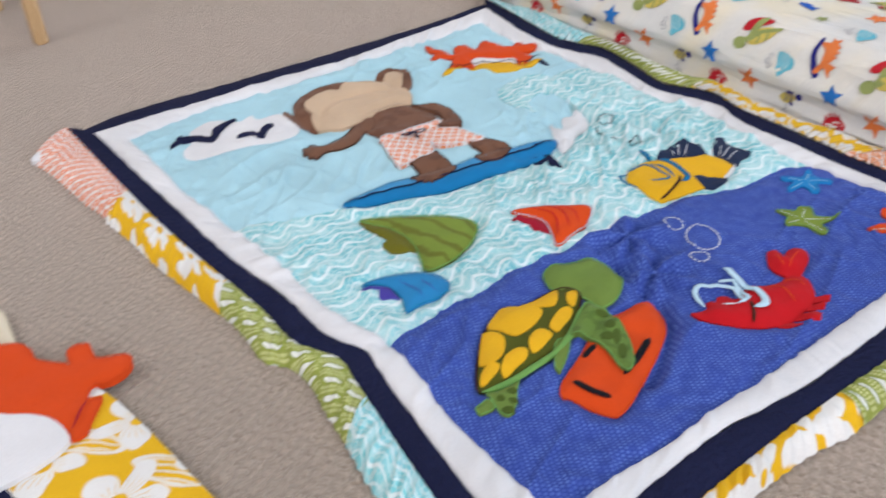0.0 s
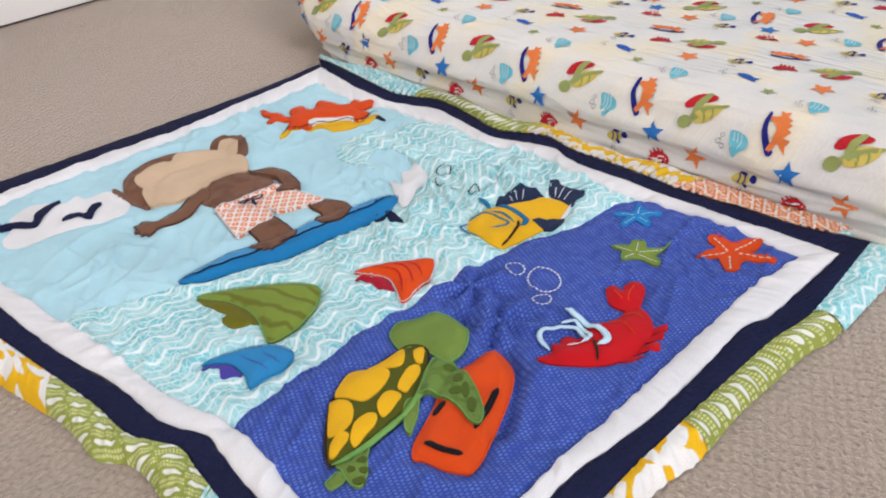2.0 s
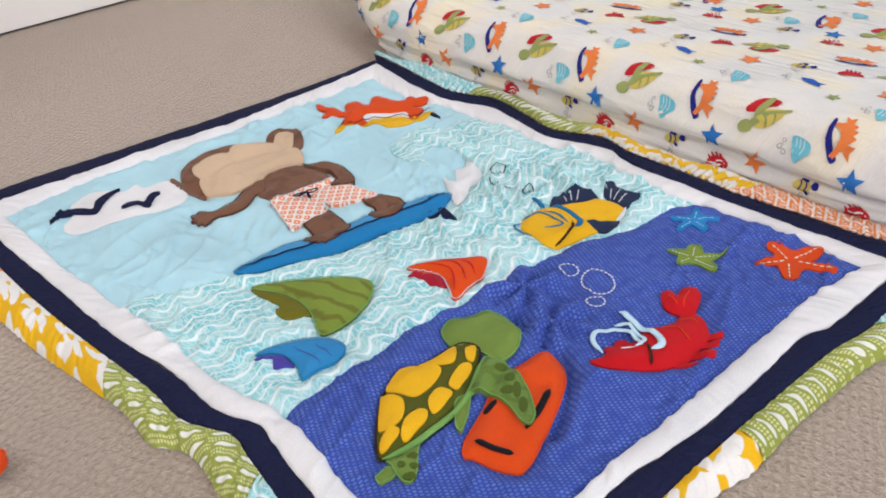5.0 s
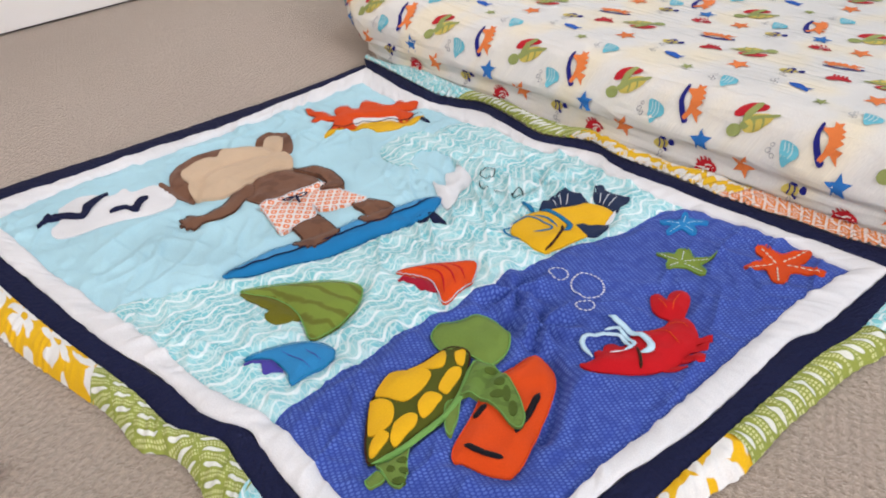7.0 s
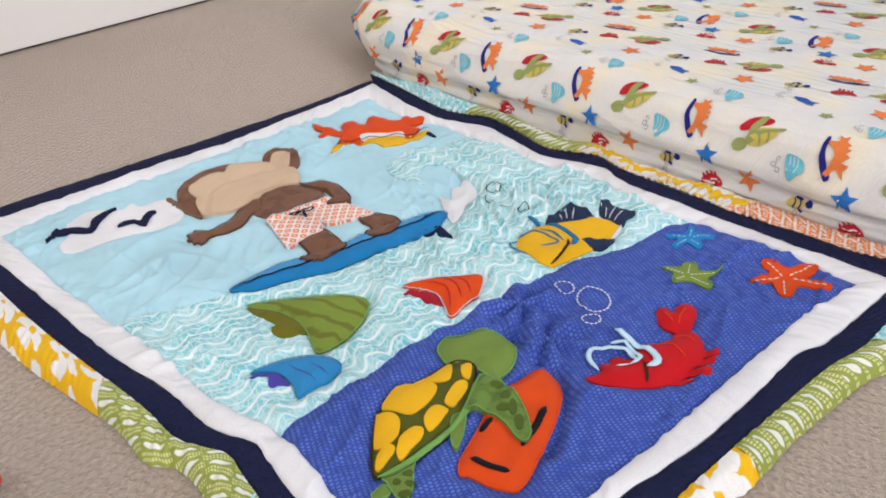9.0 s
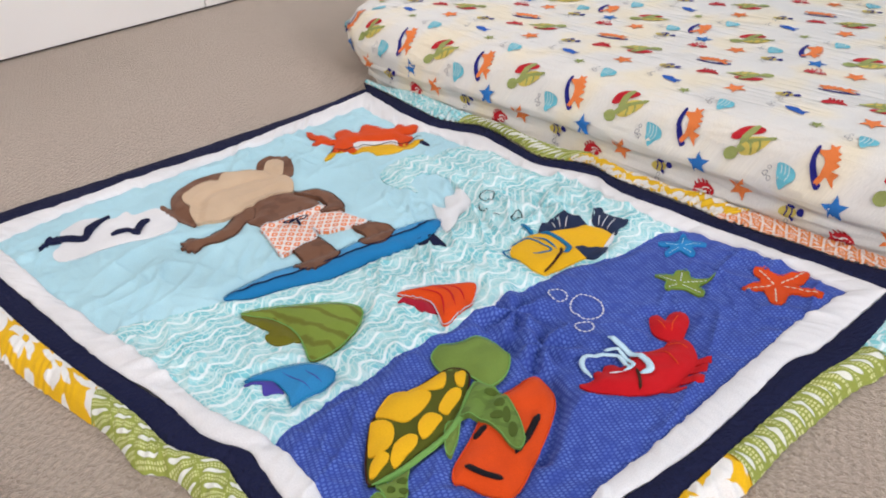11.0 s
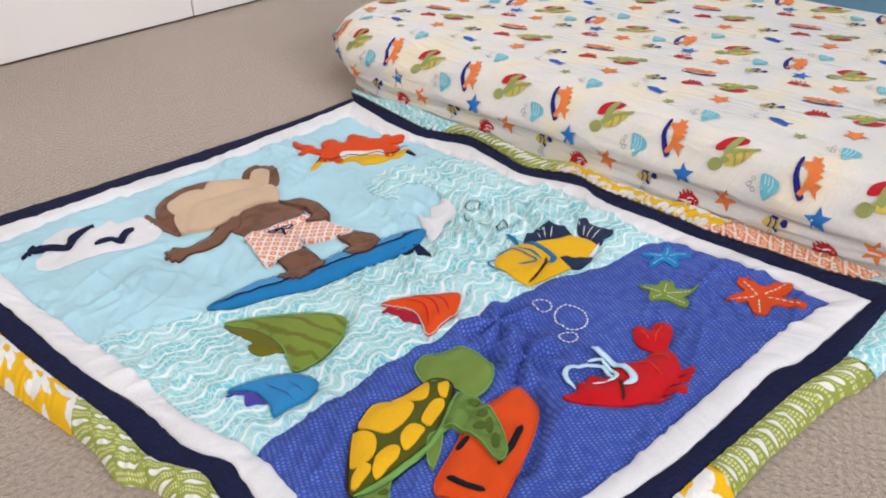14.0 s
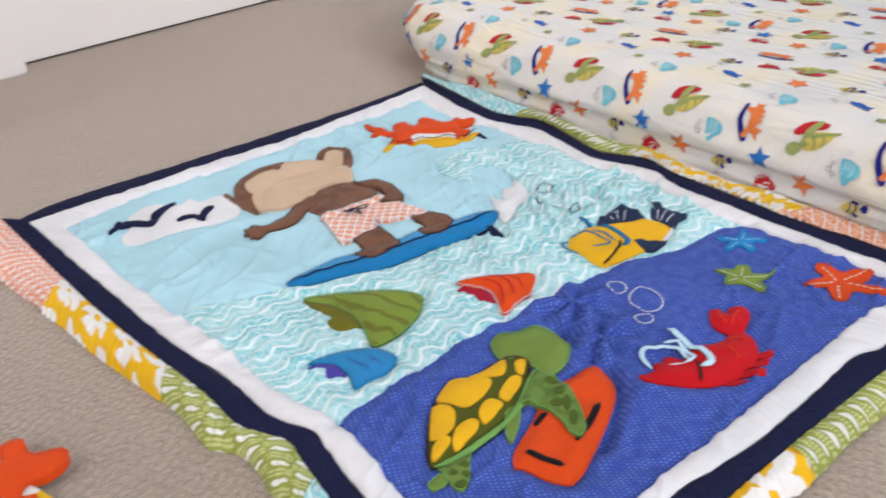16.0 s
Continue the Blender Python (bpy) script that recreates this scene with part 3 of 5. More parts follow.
# outlines of the sewn-on figures, in centimetres
SHAPE = {
    "cloud": [(-62.2, -14.1), (-61.9, -17.0), (-55.8, -18.1), (-49.2, -19.4), (-46.6, -16.5), (-47.6, -12.1), (-50.2, -11.7), (-50.6, -10.0), (-52.7, -10.8), (-54.6, -8.4), (-56.6, -8.0), (-59.2, -9.2), (-60.2, -12.2)],
    "gull": [(-63.2, -12.5), (-61.9, -11.4), (-60.3, -11.0), (-58.9, -11.8), (-57.9, -13.1), (-56.8, -11.5), (-55.1, -10.4), (-52.9, -10.2), (-54.7, -11.2), (-56.3, -12.6), (-57.8, -14.2), (-58.6, -14.0), (-60.1, -12.3), (-61.7, -12.0)],
    "gull_small": [(-55.1, -15.5), (-54.1, -14.9), (-53.0, -15.4), (-52.4, -16.2), (-51.4, -15.1), (-50.4, -14.6), (-49.6, -15.1), (-50.7, -15.7), (-51.6, -16.7), (-52.3, -17.6), (-52.9, -17.2), (-53.4, -16.0)],
    "hair": [(-43.9, -10.2), (-45.1, -12.1), (-45.9, -14.2), (-45.9, -16.6), (-45.7, -19.1), (-45.1, -19.1), (-41.0, -14.5), (-35.5, -14.0), (-31.2, -16.0), (-30.2, -13.7), (-31.2, -11.6), (-32.7, -10.3), (-34.2, -9.5), (-34.4, -8.4), (-36.0, -7.9), (-37.8, -7.8), (-39.8, -8.1), (-41.9, -8.8)],
    "ear": [(-47.1, -13.1), (-46.3, -12.6), (-45.7, -13.6), (-45.5, -15.5), (-45.5, -18.0), (-45.6, -19.5), (-46.4, -18.4), (-46.9, -16.8), (-47.3, -15.2)],
    "ear_round": [(-31.2, -11.9), (-29.3, -10.2), (-27.7, -10.0), (-26.4, -10.7), (-26.0, -12.4), (-26.5, -14.4), (-27.6, -16.3), (-29.0, -17.6), (-30.1, -17.2), (-30.9, -14.9)],
    "ear_inner": [(-30.9, -13.4), (-29.0, -11.4), (-27.8, -11.3), (-27.2, -12.2), (-27.5, -13.6), (-28.7, -15.4), (-29.9, -16.6), (-30.9, -15.5)],
    "face": [(-43.3, -12.4), (-42.0, -11.4), (-40.7, -10.9), (-39.4, -10.7), (-38.2, -10.9), (-37.1, -11.3), (-36.0, -10.3), (-34.8, -9.8), (-33.6, -10.2), (-32.6, -11.6), (-31.4, -12.8), (-30.4, -14.1), (-30.1, -16.3), (-29.7, -18.1), (-30.3, -20.1), (-31.4, -21.5), (-32.4, -21.4), (-34.3, -20.7), (-36.6, -20.7), (-39.0, -21.2), (-41.1, -21.3), (-42.7, -21.5), (-44.0, -20.9), (-45.1, -19.8), (-45.1, -18.4), (-44.7, -16.8), (-43.9, -15.6), (-44.0, -15.0), (-43.9, -13.7)],
    "body": [(-39.1, -20.1), (-37.2, -19.4), (-34.6, -19.4), (-32.3, -19.9), (-31.2, -22.2), (-30.4, -24.5), (-30.7, -26.7), (-31.3, -29.0), (-35.3, -28.7), (-38.0, -28.3), (-40.3, -28.1), (-39.9, -26.0), (-40.3, -24.4), (-40.0, -22.7)],
    "arm": [(-37.5, -21.1), (-38.8, -20.4), (-40.9, -21.4), (-43.2, -22.8), (-45.5, -23.5), (-46.9, -23.6), (-47.6, -22.8), (-48.1, -22.4), (-48.7, -22.8), (-49.4, -22.7), (-49.5, -23.3), (-49.5, -23.7), (-50.0, -23.9), (-50.1, -24.4), (-49.7, -24.5), (-49.9, -25.2), (-49.7, -25.5), (-49.4, -25.4), (-49.3, -26.0), (-49.0, -26.0), (-48.4, -25.8), (-47.6, -25.4), (-45.9, -25.8), (-44.0, -25.7), (-42.1, -24.9), (-40.3, -23.6), (-39.1, -23.6)],
    "arm_bent": [(-31.7, -22.2), (-29.8, -23.6), (-29.0, -25.0), (-28.7, -27.2), (-29.2, -29.8), (-29.9, -31.4), (-30.9, -31.5), (-32.6, -30.3), (-32.4, -29.4), (-31.0, -28.9), (-30.6, -27.7), (-30.3, -25.7), (-31.2, -24.4)],
    "shorts": [(-40.5, -27.4), (-38.7, -27.4), (-36.7, -27.6), (-34.6, -27.8), (-32.5, -28.1), (-30.8, -28.5), (-30.9, -31.6), (-30.5, -33.4), (-30.4, -36.8), (-33.3, -35.9), (-34.9, -35.0), (-36.0, -34.1), (-35.9, -32.5), (-37.1, -35.0), (-39.6, -35.0), (-42.0, -35.4), (-42.7, -35.1), (-41.9, -32.2)],
    "foot": [(-40.2, -34.3), (-38.4, -34.5), (-36.9, -34.8), (-36.8, -36.7), (-36.8, -38.9), (-37.3, -40.0), (-38.9, -40.5), (-40.5, -40.7), (-41.0, -40.6), (-41.6, -40.9), (-41.7, -40.3), (-42.3, -40.4), (-42.3, -39.7), (-42.8, -39.4), (-42.6, -38.9), (-42.9, -38.2), (-42.3, -37.7), (-41.2, -37.8), (-41.1, -36.1)],
    "foot_far": [(-32.6, -36.6), (-30.4, -36.6), (-28.7, -39.2), (-29.3, -41.0), (-31.8, -42.0), (-34.0, -40.9), (-33.7, -39.0), (-32.4, -38.9)],
    "board": [(-52.4, -38.1), (-49.2, -37.2), (-44.9, -37.0), (-40.2, -38.1), (-36.0, -38.6), (-28.7, -40.0), (-22.8, -41.8), (-25.2, -44.0), (-29.9, -44.7), (-36.0, -43.5), (-41.0, -42.6), (-46.2, -40.8), (-50.1, -39.7)],
    "fin": [(-29.6, -43.9), (-27.6, -43.2), (-25.6, -43.6), (-26.0, -45.4), (-26.6, -47.5), (-27.6, -46.7), (-28.6, -45.5)],
    "orange": [(-17.5, -5.2), (-16.7, -5.1), (-16.8, -7.1), (-16.2, -8.3), (-16.3, -10.5), (-15.4, -10.6), (-14.7, -9.0), (-13.1, -8.1), (-12.0, -8.5), (-12.1, -10.1), (-11.2, -10.8), (-9.4, -9.3), (-8.2, -9.2), (-7.9, -10.6), (-7.6, -12.7), (-6.7, -14.0), (-5.1, -13.3), (-4.4, -14.8), (-2.9, -15.7), (-4.5, -17.1), (-6.1, -17.7), (-7.2, -16.8), (-7.2, -18.1), (-7.3, -19.4), (-8.9, -20.2), (-10.4, -21.4), (-10.8, -20.4), (-10.0, -18.4), (-10.3, -17.4), (-13.1, -15.3), (-14.7, -13.9), (-16.4, -16.8), (-17.5, -16.4), (-17.9, -15.1), (-18.1, -14.6), (-19.4, -15.0), (-18.9, -14.0), (-17.1, -12.2), (-17.8, -11.5), (-19.9, -10.2), (-18.2, -8.8), (-18.2, -7.2)],
    "yellow_board": [(-22.4, -17.1), (-21.6, -15.9), (-18.9, -15.0), (-16.7, -14.9), (-14.2, -16.7), (-11.0, -18.2), (-8.9, -21.1), (-7.2, -21.7), (-8.5, -22.5), (-11.2, -23.0), (-13.4, -22.4), (-15.7, -21.1), (-15.7, -19.3), (-17.5, -16.7), (-20.8, -16.8)],
    "belly": [(-15.1, -14.4), (-13.2, -15.5), (-10.3, -17.4), (-9.9, -18.5), (-10.9, -19.9), (-12.4, -18.6), (-15.3, -16.7), (-16.2, -16.4)],
    "board_tip": [(-8.5, -21.9), (-7.5, -22.3), (-8.1, -24.2), (-8.6, -23.0)],
    "curl": [(-20.1, -34.9), (-21.3, -30.5), (-19.8, -26.6), (-16, -25.0), (-11.5, -26.2), (-10.5, -33), (-13.5, -36.5), (-14.7, -35.2), (-14.9, -32.5), (-16.8, -31.3), (-19.1, -32.4)],
    "splash": [(-20.1, -37.9), (-20.2, -39.2), (-19.8, -40.1), (-17.7, -37.8), (-16.2, -37.9), (-14.5, -36.7), (-14.7, -38.2), (-15.9, -40.9), (-18.1, -42.6), (-19.8, -42.8), (-21.7, -44.2), (-23.3, -45.0), (-24.3, -45.1), (-23.7, -43.6), (-22.7, -41.8), (-21.5, -39.9)],
    "yellow": [(-22.6, -54.5), (-21.3, -53.8), (-19.4, -53.4), (-17.6, -53.7), (-15.7, -54.3), (-13.6, -55.2), (-11.1, -56.8), (-10.3, -58.4), (-10.5, -60.1), (-10.9, -60.7), (-13.3, -61.6), (-15.0, -61.7), (-17.8, -61.5), (-20.2, -61.2), (-22.4, -61.0), (-23.6, -60.8), (-24.0, -59.4), (-23.5, -57.2), (-23.4, -55.5)],
    "back_fin": [(-17.0, -54.1), (-15.6, -53.1), (-14.0, -52.6), (-12.6, -53.0), (-11.6, -53.6), (-10.9, -54.8), (-10.7, -56.3), (-11.2, -56.9), (-13.8, -55.4), (-15.9, -54.5)],
    "tail_fin": [(-10.0, -56.9), (-8.5, -55.8), (-7.2, -55.4), (-6.5, -55.7), (-7.0, -56.5), (-7.1, -57.7), (-7.3, -59.2), (-7.0, -60.2), (-7.9, -60.7), (-9.2, -60.6), (-10.3, -60.9), (-10.2, -59.6), (-10.2, -58.1)],
    "side_fin": [(-17.0, -59.9), (-15.9, -59.9), (-15.5, -60.8), (-14.5, -61.3), (-13.7, -62.2), (-15.1, -62.8), (-16.5, -62.5), (-17.0, -61.2)],
    "leaf": [(-52.6, -42.2), (-49.9, -43.2), (-46.8, -45.4), (-43.7, -48.2), (-42.6, -50.4), (-43.6, -52.2), (-46.2, -54.0), (-49.3, -54.8), (-51.9, -54.4), (-51.3, -52.4), (-50.4, -49.6), (-50.6, -46.0)],
    "leaf_tail": [(-52.8, -42.4), (-50.2, -44.0), (-49.8, -49.8), (-51.3, -51.0), (-53.2, -50.4), (-53.6, -48.6), (-52.6, -47.8), (-53.0, -46.0)],
    "scarlet": [(-38.2, -51.6), (-35.3, -52.7), (-32.7, -54.2), (-30.7, -56.1), (-31.4, -57.6), (-34.4, -59.1), (-38.2, -59.6), (-37.3, -57.4), (-36.6, -55.2)],
    "scarlet_tail": [(-39.6, -53.5), (-37.1, -54.9), (-36.4, -57.2), (-38.7, -57.0), (-38.9, -55.0)],
    "azure": [(-58.7, -52.6), (-56.9, -52.7), (-54.7, -53.4), (-52.7, -54.4), (-51.7, -55.4), (-51.4, -57.0), (-51.5, -57.8), (-52.3, -58.6), (-53.7, -59.1), (-55.1, -58.8), (-56.5, -58.9), (-57.4, -59.0), (-57.4, -58.5), (-56.9, -57.6), (-56.7, -56.4), (-56.7, -54.8), (-57.4, -53.5)],
    "azure_tail": [(-59.0, -53.1), (-58.1, -53.6), (-56.7, -54.4), (-56.8, -55.9), (-57.0, -56.9), (-58.1, -56.6), (-58.7, -56.0), (-58.1, -54.9), (-58.6, -54.4), (-59.2, -53.7)],
    "green_head": [(-43.3, -63.0), (-42.3, -62.3), (-41.1, -62.1), (-39.9, -62.8), (-37.9, -63.6), (-37.3, -64.6), (-36.8, -66.0), (-37.1, -67.3), (-38.1, -68.9), (-39.4, -70.0), (-40.8, -70.4), (-42.2, -70.3), (-42.5, -69.2), (-42.7, -67.6), (-43.3, -66.3), (-44.0, -65.5), (-43.9, -64.4)],
    "shell": [(-58.5, -71.5), (-57.1, -69.6), (-54.2, -66.6), (-52.0, -65.5), (-49.9, -64.9), (-48.1, -65.4), (-46.6, -65.5), (-44.2, -65.4), (-43.0, -65.7), (-42.4, -66.9), (-43.0, -68.2), (-45.4, -70.0), (-47.8, -71.4), (-49.9, -72.1), (-52.3, -72.5), (-54.9, -72.5), (-57.4, -72.6), (-58.6, -72.1)],
    "orange_board": [(-38.5, -72.3), (-38.0, -73.3), (-38.4, -74.7), (-39.9, -76.4), (-42.5, -78.0), (-45.7, -79.5), (-48.7, -80.9), (-50.9, -81.5), (-51.7, -81.3), (-52.6, -79.7), (-53.1, -77.6), (-53.5, -76.9), (-52.4, -75.8), (-50.6, -75.0), (-48.1, -73.9), (-44.2, -72.0), (-40.9, -72.2)],
    "flipper": [(-47.6, -71.6), (-45.4, -70.3), (-43.7, -69.4), (-42.9, -69.8), (-42.7, -71.3), (-43.2, -73.5), (-44.1, -75.5), (-45.8, -77.9), (-47.0, -78.8), (-47.6, -78.7), (-47.5, -77.8), (-46.9, -76.0), (-46.6, -73.8), (-46.9, -72.4)],
    "flipper_small": [(-49.6, -71.7), (-48.7, -71.4), (-48.1, -72.0), (-49.5, -73.4), (-50.9, -74.3), (-51.8, -74.8), (-51.8, -74.2), (-50.9, -73.1)],
    "flipper_rear": [(-58.4, -72.6), (-57.2, -73.0), (-55.8, -73.2), (-55.1, -73.1), (-56.5, -74.5), (-57.8, -75.9), (-58.8, -76.4), (-59.2, -76.1), (-59.2, -75.3), (-58.8, -74.0)],
    "tail_tip": [(-59.4, -73.6), (-59.0, -73.8), (-59.0, -74.6), (-59.5, -74.9), (-60.5, -74.8), (-60.7, -74.3), (-60.4, -73.8)],
    "red_tail": [(-22.6, -74.6), (-21.9, -74.4), (-21.3, -74.7), (-21.4, -75.5), (-21.5, -75.9), (-20.5, -75.6), (-19.6, -75.7), (-19.1, -76.2), (-19.2, -77.0), (-20.0, -77.8), (-21.1, -78.3), (-22.4, -78.8), (-23.2, -79.0), (-24.1, -78.3), (-24.2, -77.7), (-24.3, -76.8), (-23.9, -75.8)],
    "red_body": [(-24.9, -78.3), (-23.6, -78.0), (-22.9, -78.6), (-22.9, -79.8), (-23.7, -81.0), (-24.9, -82.0), (-26.5, -82.5), (-28.2, -82.7), (-29.6, -82.8), (-31.3, -82.3), (-32.8, -81.5), (-34.4, -79.8), (-35.7, -78.1), (-36.5, -76.7), (-36.1, -76.3), (-35.4, -76.5), (-34.3, -76.6), (-33.7, -76.0), (-33.0, -76.1), (-32.9, -76.4), (-32.0, -76.0), (-31.2, -76.3), (-30.9, -77.3), (-30.0, -77.2), (-28.3, -76.8), (-27.1, -77.7), (-25.6, -78.3)],
    "star_green": [(-15.2, -70.1), (-14.3, -70.8), (-13.8, -71.6), (-12.9, -71.4), (-12.3, -71.7), (-12.3, -72.6), (-13.0, -73.4), (-12.7, -74.2), (-11.6, -75.5), (-12.8, -75.3), (-13.7, -74.9), (-14.5, -76.0), (-15.3, -76.5), (-15.6, -75.8), (-15.4, -74.2), (-16.2, -73.3), (-17.0, -73.1), (-16.5, -72.3), (-15.4, -71.8), (-15.2, -71.1)],
    "star_blue": [(-8.4, -65.9), (-7.5, -67.3), (-6.8, -67.6), (-5.4, -67.1), (-5.1, -67.4), (-6.0, -68.5), (-4.7, -69.8), (-5.3, -70.4), (-6.8, -69.6), (-8.2, -70.8), (-8.9, -70.4), (-8.7, -68.9), (-10.5, -68.6), (-10.2, -68.0), (-8.6, -67.7), (-8.9, -66.6)],
    "star_orange": [(-11.1, -78.7), (-9.3, -78.9), (-8.1, -79.3), (-7.3, -78.1), (-6.6, -77.5), (-5.8, -77.9), (-5.7, -79.2), (-5.4, -80.4), (-4.0, -81.4), (-3.2, -82.2), (-4.0, -82.8), (-5.5, -82.8), (-6.6, -82.5), (-6.4, -84.3), (-6.3, -85.5), (-7.0, -85.6), (-7.7, -84.3), (-8.6, -82.9), (-10.4, -83.4), (-11.4, -83.4), (-11.7, -82.8), (-10.7, -81.5), (-9.7, -80.5), (-10.8, -79.8), (-11.4, -79.1)],
    "tail_white": [(-12.4, -61.2), (-10.3, -60.6), (-12.0, -61.6), (-13.7, -61.7)],
}
PLATES = [
    [(-48.5, -65.4), (-46.8, -65.7), (-44.4, -65.6), (-44.1, -65.9), (-45.1, -67.1), (-46.1, -67.7), (-47.1, -67.3), (-48.0, -66.3)],
    [(-53.0, -66.0), (-51.6, -65.2), (-50.1, -64.6), (-49.0, -65.0), (-48.2, -66.1), (-47.6, -67.0), (-47.7, -67.8), (-48.9, -68.5), (-50.7, -68.9), (-51.9, -68.7), (-52.5, -67.4)],
    [(-56.3, -68.9), (-54.2, -66.6), (-53.6, -66.4), (-52.8, -67.7), (-53.2, -68.9), (-54.5, -70.0), (-56.0, -70.3), (-56.7, -69.7)],
    [(-58.2, -71.5), (-57.1, -70.4), (-55.9, -70.2), (-55.5, -70.9), (-56.3, -71.5), (-57.8, -71.9)],
    [(-55.3, -71.0), (-54.2, -70.2), (-52.7, -70.2), (-52.3, -71.0), (-53.1, -71.7), (-54.4, -71.9), (-55.9, -72.2), (-55.9, -71.6)],
    [(-51.5, -70.2), (-50.2, -69.5), (-49.4, -69.7), (-49.0, -70.7), (-49.9, -71.1), (-51.3, -71.5), (-52.1, -71.4)],
    [(-48.4, -69.6), (-46.9, -68.8), (-45.6, -68.4), (-44.9, -68.9), (-45.6, -69.6), (-47.2, -70.3), (-48.3, -70.7), (-48.6, -70.2)],
    [(-44.5, -67.7), (-43.6, -66.8), (-42.9, -66.8), (-42.7, -67.3), (-43.5, -68.1), (-44.4, -68.7), (-44.8, -68.4)],
]

# dark spots of the limbs: centre, half axes, turn
SPOTS = {
    "flipper": [(-43.4, -71.4, 0.58, 0.4, 138), (-44.2, -73.3, 0.56, 0.52, -141), (-45.5, -74.3, 0.69, 0.53, 137), (-44.9, -74.9, 1.07, 0.37, -136), (-46.0, -76.7, 1.01, 0.41, -136)],
    "flipper_rear": [(-58.2, -74.4, 0.37, 0.32, 126), (-56.9, -74.3, 0.49, 0.32, 133), (-57.5, -75.2, 0.42, 0.32, 128), (-58.6, -75.9, 0.58, 0.39, 133)],
}


def crisp(pts, per=4):
    """An outline with sharp corners."""
    p = np.array(pts, float)
    q = np.roll(p, -1, 0)
    return np.concatenate([a + (b - a) * np.arange(per)[:, None] / per for a, b in zip(p, q)])


CURVE = {k: catmull(v, 6) * CM for k, v in SHAPE.items()}

# sewing lines that pull the padding down: figure outlines and panel seams
_sx = np.linspace(-0.66, -0.03, 160)
SEAM_PTS = [np.c_[_sx, table(_sx / CM, SEA_EDGE) * CM - 0.002], np.c_[_sx, table(_sx / CM, SKY_EDGE) * CM]]
SEWN = ("hair", "body", "arm", "board", "orange", "yellow", "leaf", "scarlet", "azure", "green_head", "shell", "orange_board", "red_body", "red_tail", "splash", "fin")
SEWN_PTS = np.concatenate([CURVE[k] for k in SEWN])
PUCKERS = [(-0.318, -0.636, 0.045), (-0.345, -0.700, 0.040), (-0.12, -0.50, 0.04)]

GATHER = catmull(np.array([(-36.0, -63.5), (-36.2, -66.5), (-37.4, -70.0), (-37.3, -72.6), (-38.6, -75.8), (-41.6, -78.3), (-46.0, -80.4)]), 8, closed=False) * CM


def nearest(pts, x, y):
    d = np.full(np.shape(x), 1.0)
    for px, py in pts:
        np.minimum(d, (x - px) ** 2 + (y - py) ** 2, out=d)
    return np.sqrt(d)


def ridges(x, y, along, pitch, length, seed):
    """Sharp creases that run along a direction given in degrees."""
    c, sn = math.cos(radians(along)), math.sin(radians(along))
    a, b = (x * c + y * sn) / length, (-x * sn + y * c) / pitch
    n = vnoise(a, b + 0.6 * vnoise(a * 2, b * 0.3, seed + 0.5), seed)
    return (1 - np.abs(n)) ** 5


def quilt_z(x, y):
    """Height of the padded top of the quilt."""
    x, y = np.asarray(x, float), np.asarray(y, float)
    z = 0.0165 + 0.0026 * vnoise(x * 7, y * 7, 1) + 0.0020 * vnoise(x * 19 + y * 8, y * 17 - x * 9, 2)
    z = z + 0.0008 * vnoise(x * 60, y * 60, 4)
    busy = np.clip(0.5 + vnoise(x * 9, y * 9, 12), 0.05, 1)
    firm = np.ones(np.shape(x))
    for k in SEWN + ("cloud", "gull", "face", "star_orange", "star_green", "star_blue", "foot", "foot_far", "shorts"):
        firm = np.where(inside(CURVE[k], x, y), 0.3, firm)
    sewn = nearest(SEWN_PTS, x, y)
    firm = firm * np.clip(np.minimum(sewn, gap_to(CURVE["cloud"], x, y) + 0.004) / 0.016, 0.12, 1)
    busy = busy * firm
    wave = firm * np.clip(1 - np.abs(y + 0.48) / 0.17, 0, 1) * np.clip((x + 0.52) / 0.3, 0.25, 1)
    z = z + (0.0042 * busy + 0.0074 * wave) * ridges(x, y, 52, 0.020, 0.10, 31)
    z = z + (0.0030 * busy + 0.0062 * wave) * ridges(x, y, 105, 0.018, 0.08, 37)
    z = z + 0.0052 * busy * ridges(x, y, 18, 0.030, 0.16, 41)
    seam = nearest(SEAM_PTS[0], x, y)
    z = z - 0.0052 * np.exp(-((seam / 0.007) ** 2))
    z = z + 0.0026 * np.exp(-((seam - 0.012) / 0.012) ** 2) * vnoise(x * 85, y * 25, 14)
    z = z - 0.0016 * np.exp(-((nearest(SEAM_PTS[1], x, y) / 0.005) ** 2))
    z = z - 0.0042 * np.exp(-((sewn / 0.0075) ** 2)) + 0.0018 * np.exp(-((sewn - 0.014) / 0.010) ** 2) * (0.4 + vnoise(x * 70, y * 70, 15))
    edge = np.minimum(np.minimum(x + 0.645, -0.045 - x), np.minimum(y + 0.86, -0.05 - y))
    z = z + 0.0022 * np.exp(-((edge / 0.03) ** 2)) * vnoise(x * 95, y * 95, 16)
    tight = nearest(GATHER, x, y)
    z = z - 0.0075 * np.exp(-((tight / 0.0065) ** 2)) + 0.0035 * np.exp(-(((tight - 0.017) / 0.010) ** 2)) * (0.5 + vnoise(x * 45, y * 45, 18))
    for px, py, r in PUCKERS:
        a, d = np.arctan2(y - py, x - px), np.hypot(x - px, y - py)
        z = z + 0.0058 * np.sin(a * 5 + px * 90 + 1.5 * vnoise(x * 30, y * 30, 17)) * np.exp(-((d - r * 0.6) / (r * 0.6)) ** 2)
    return z


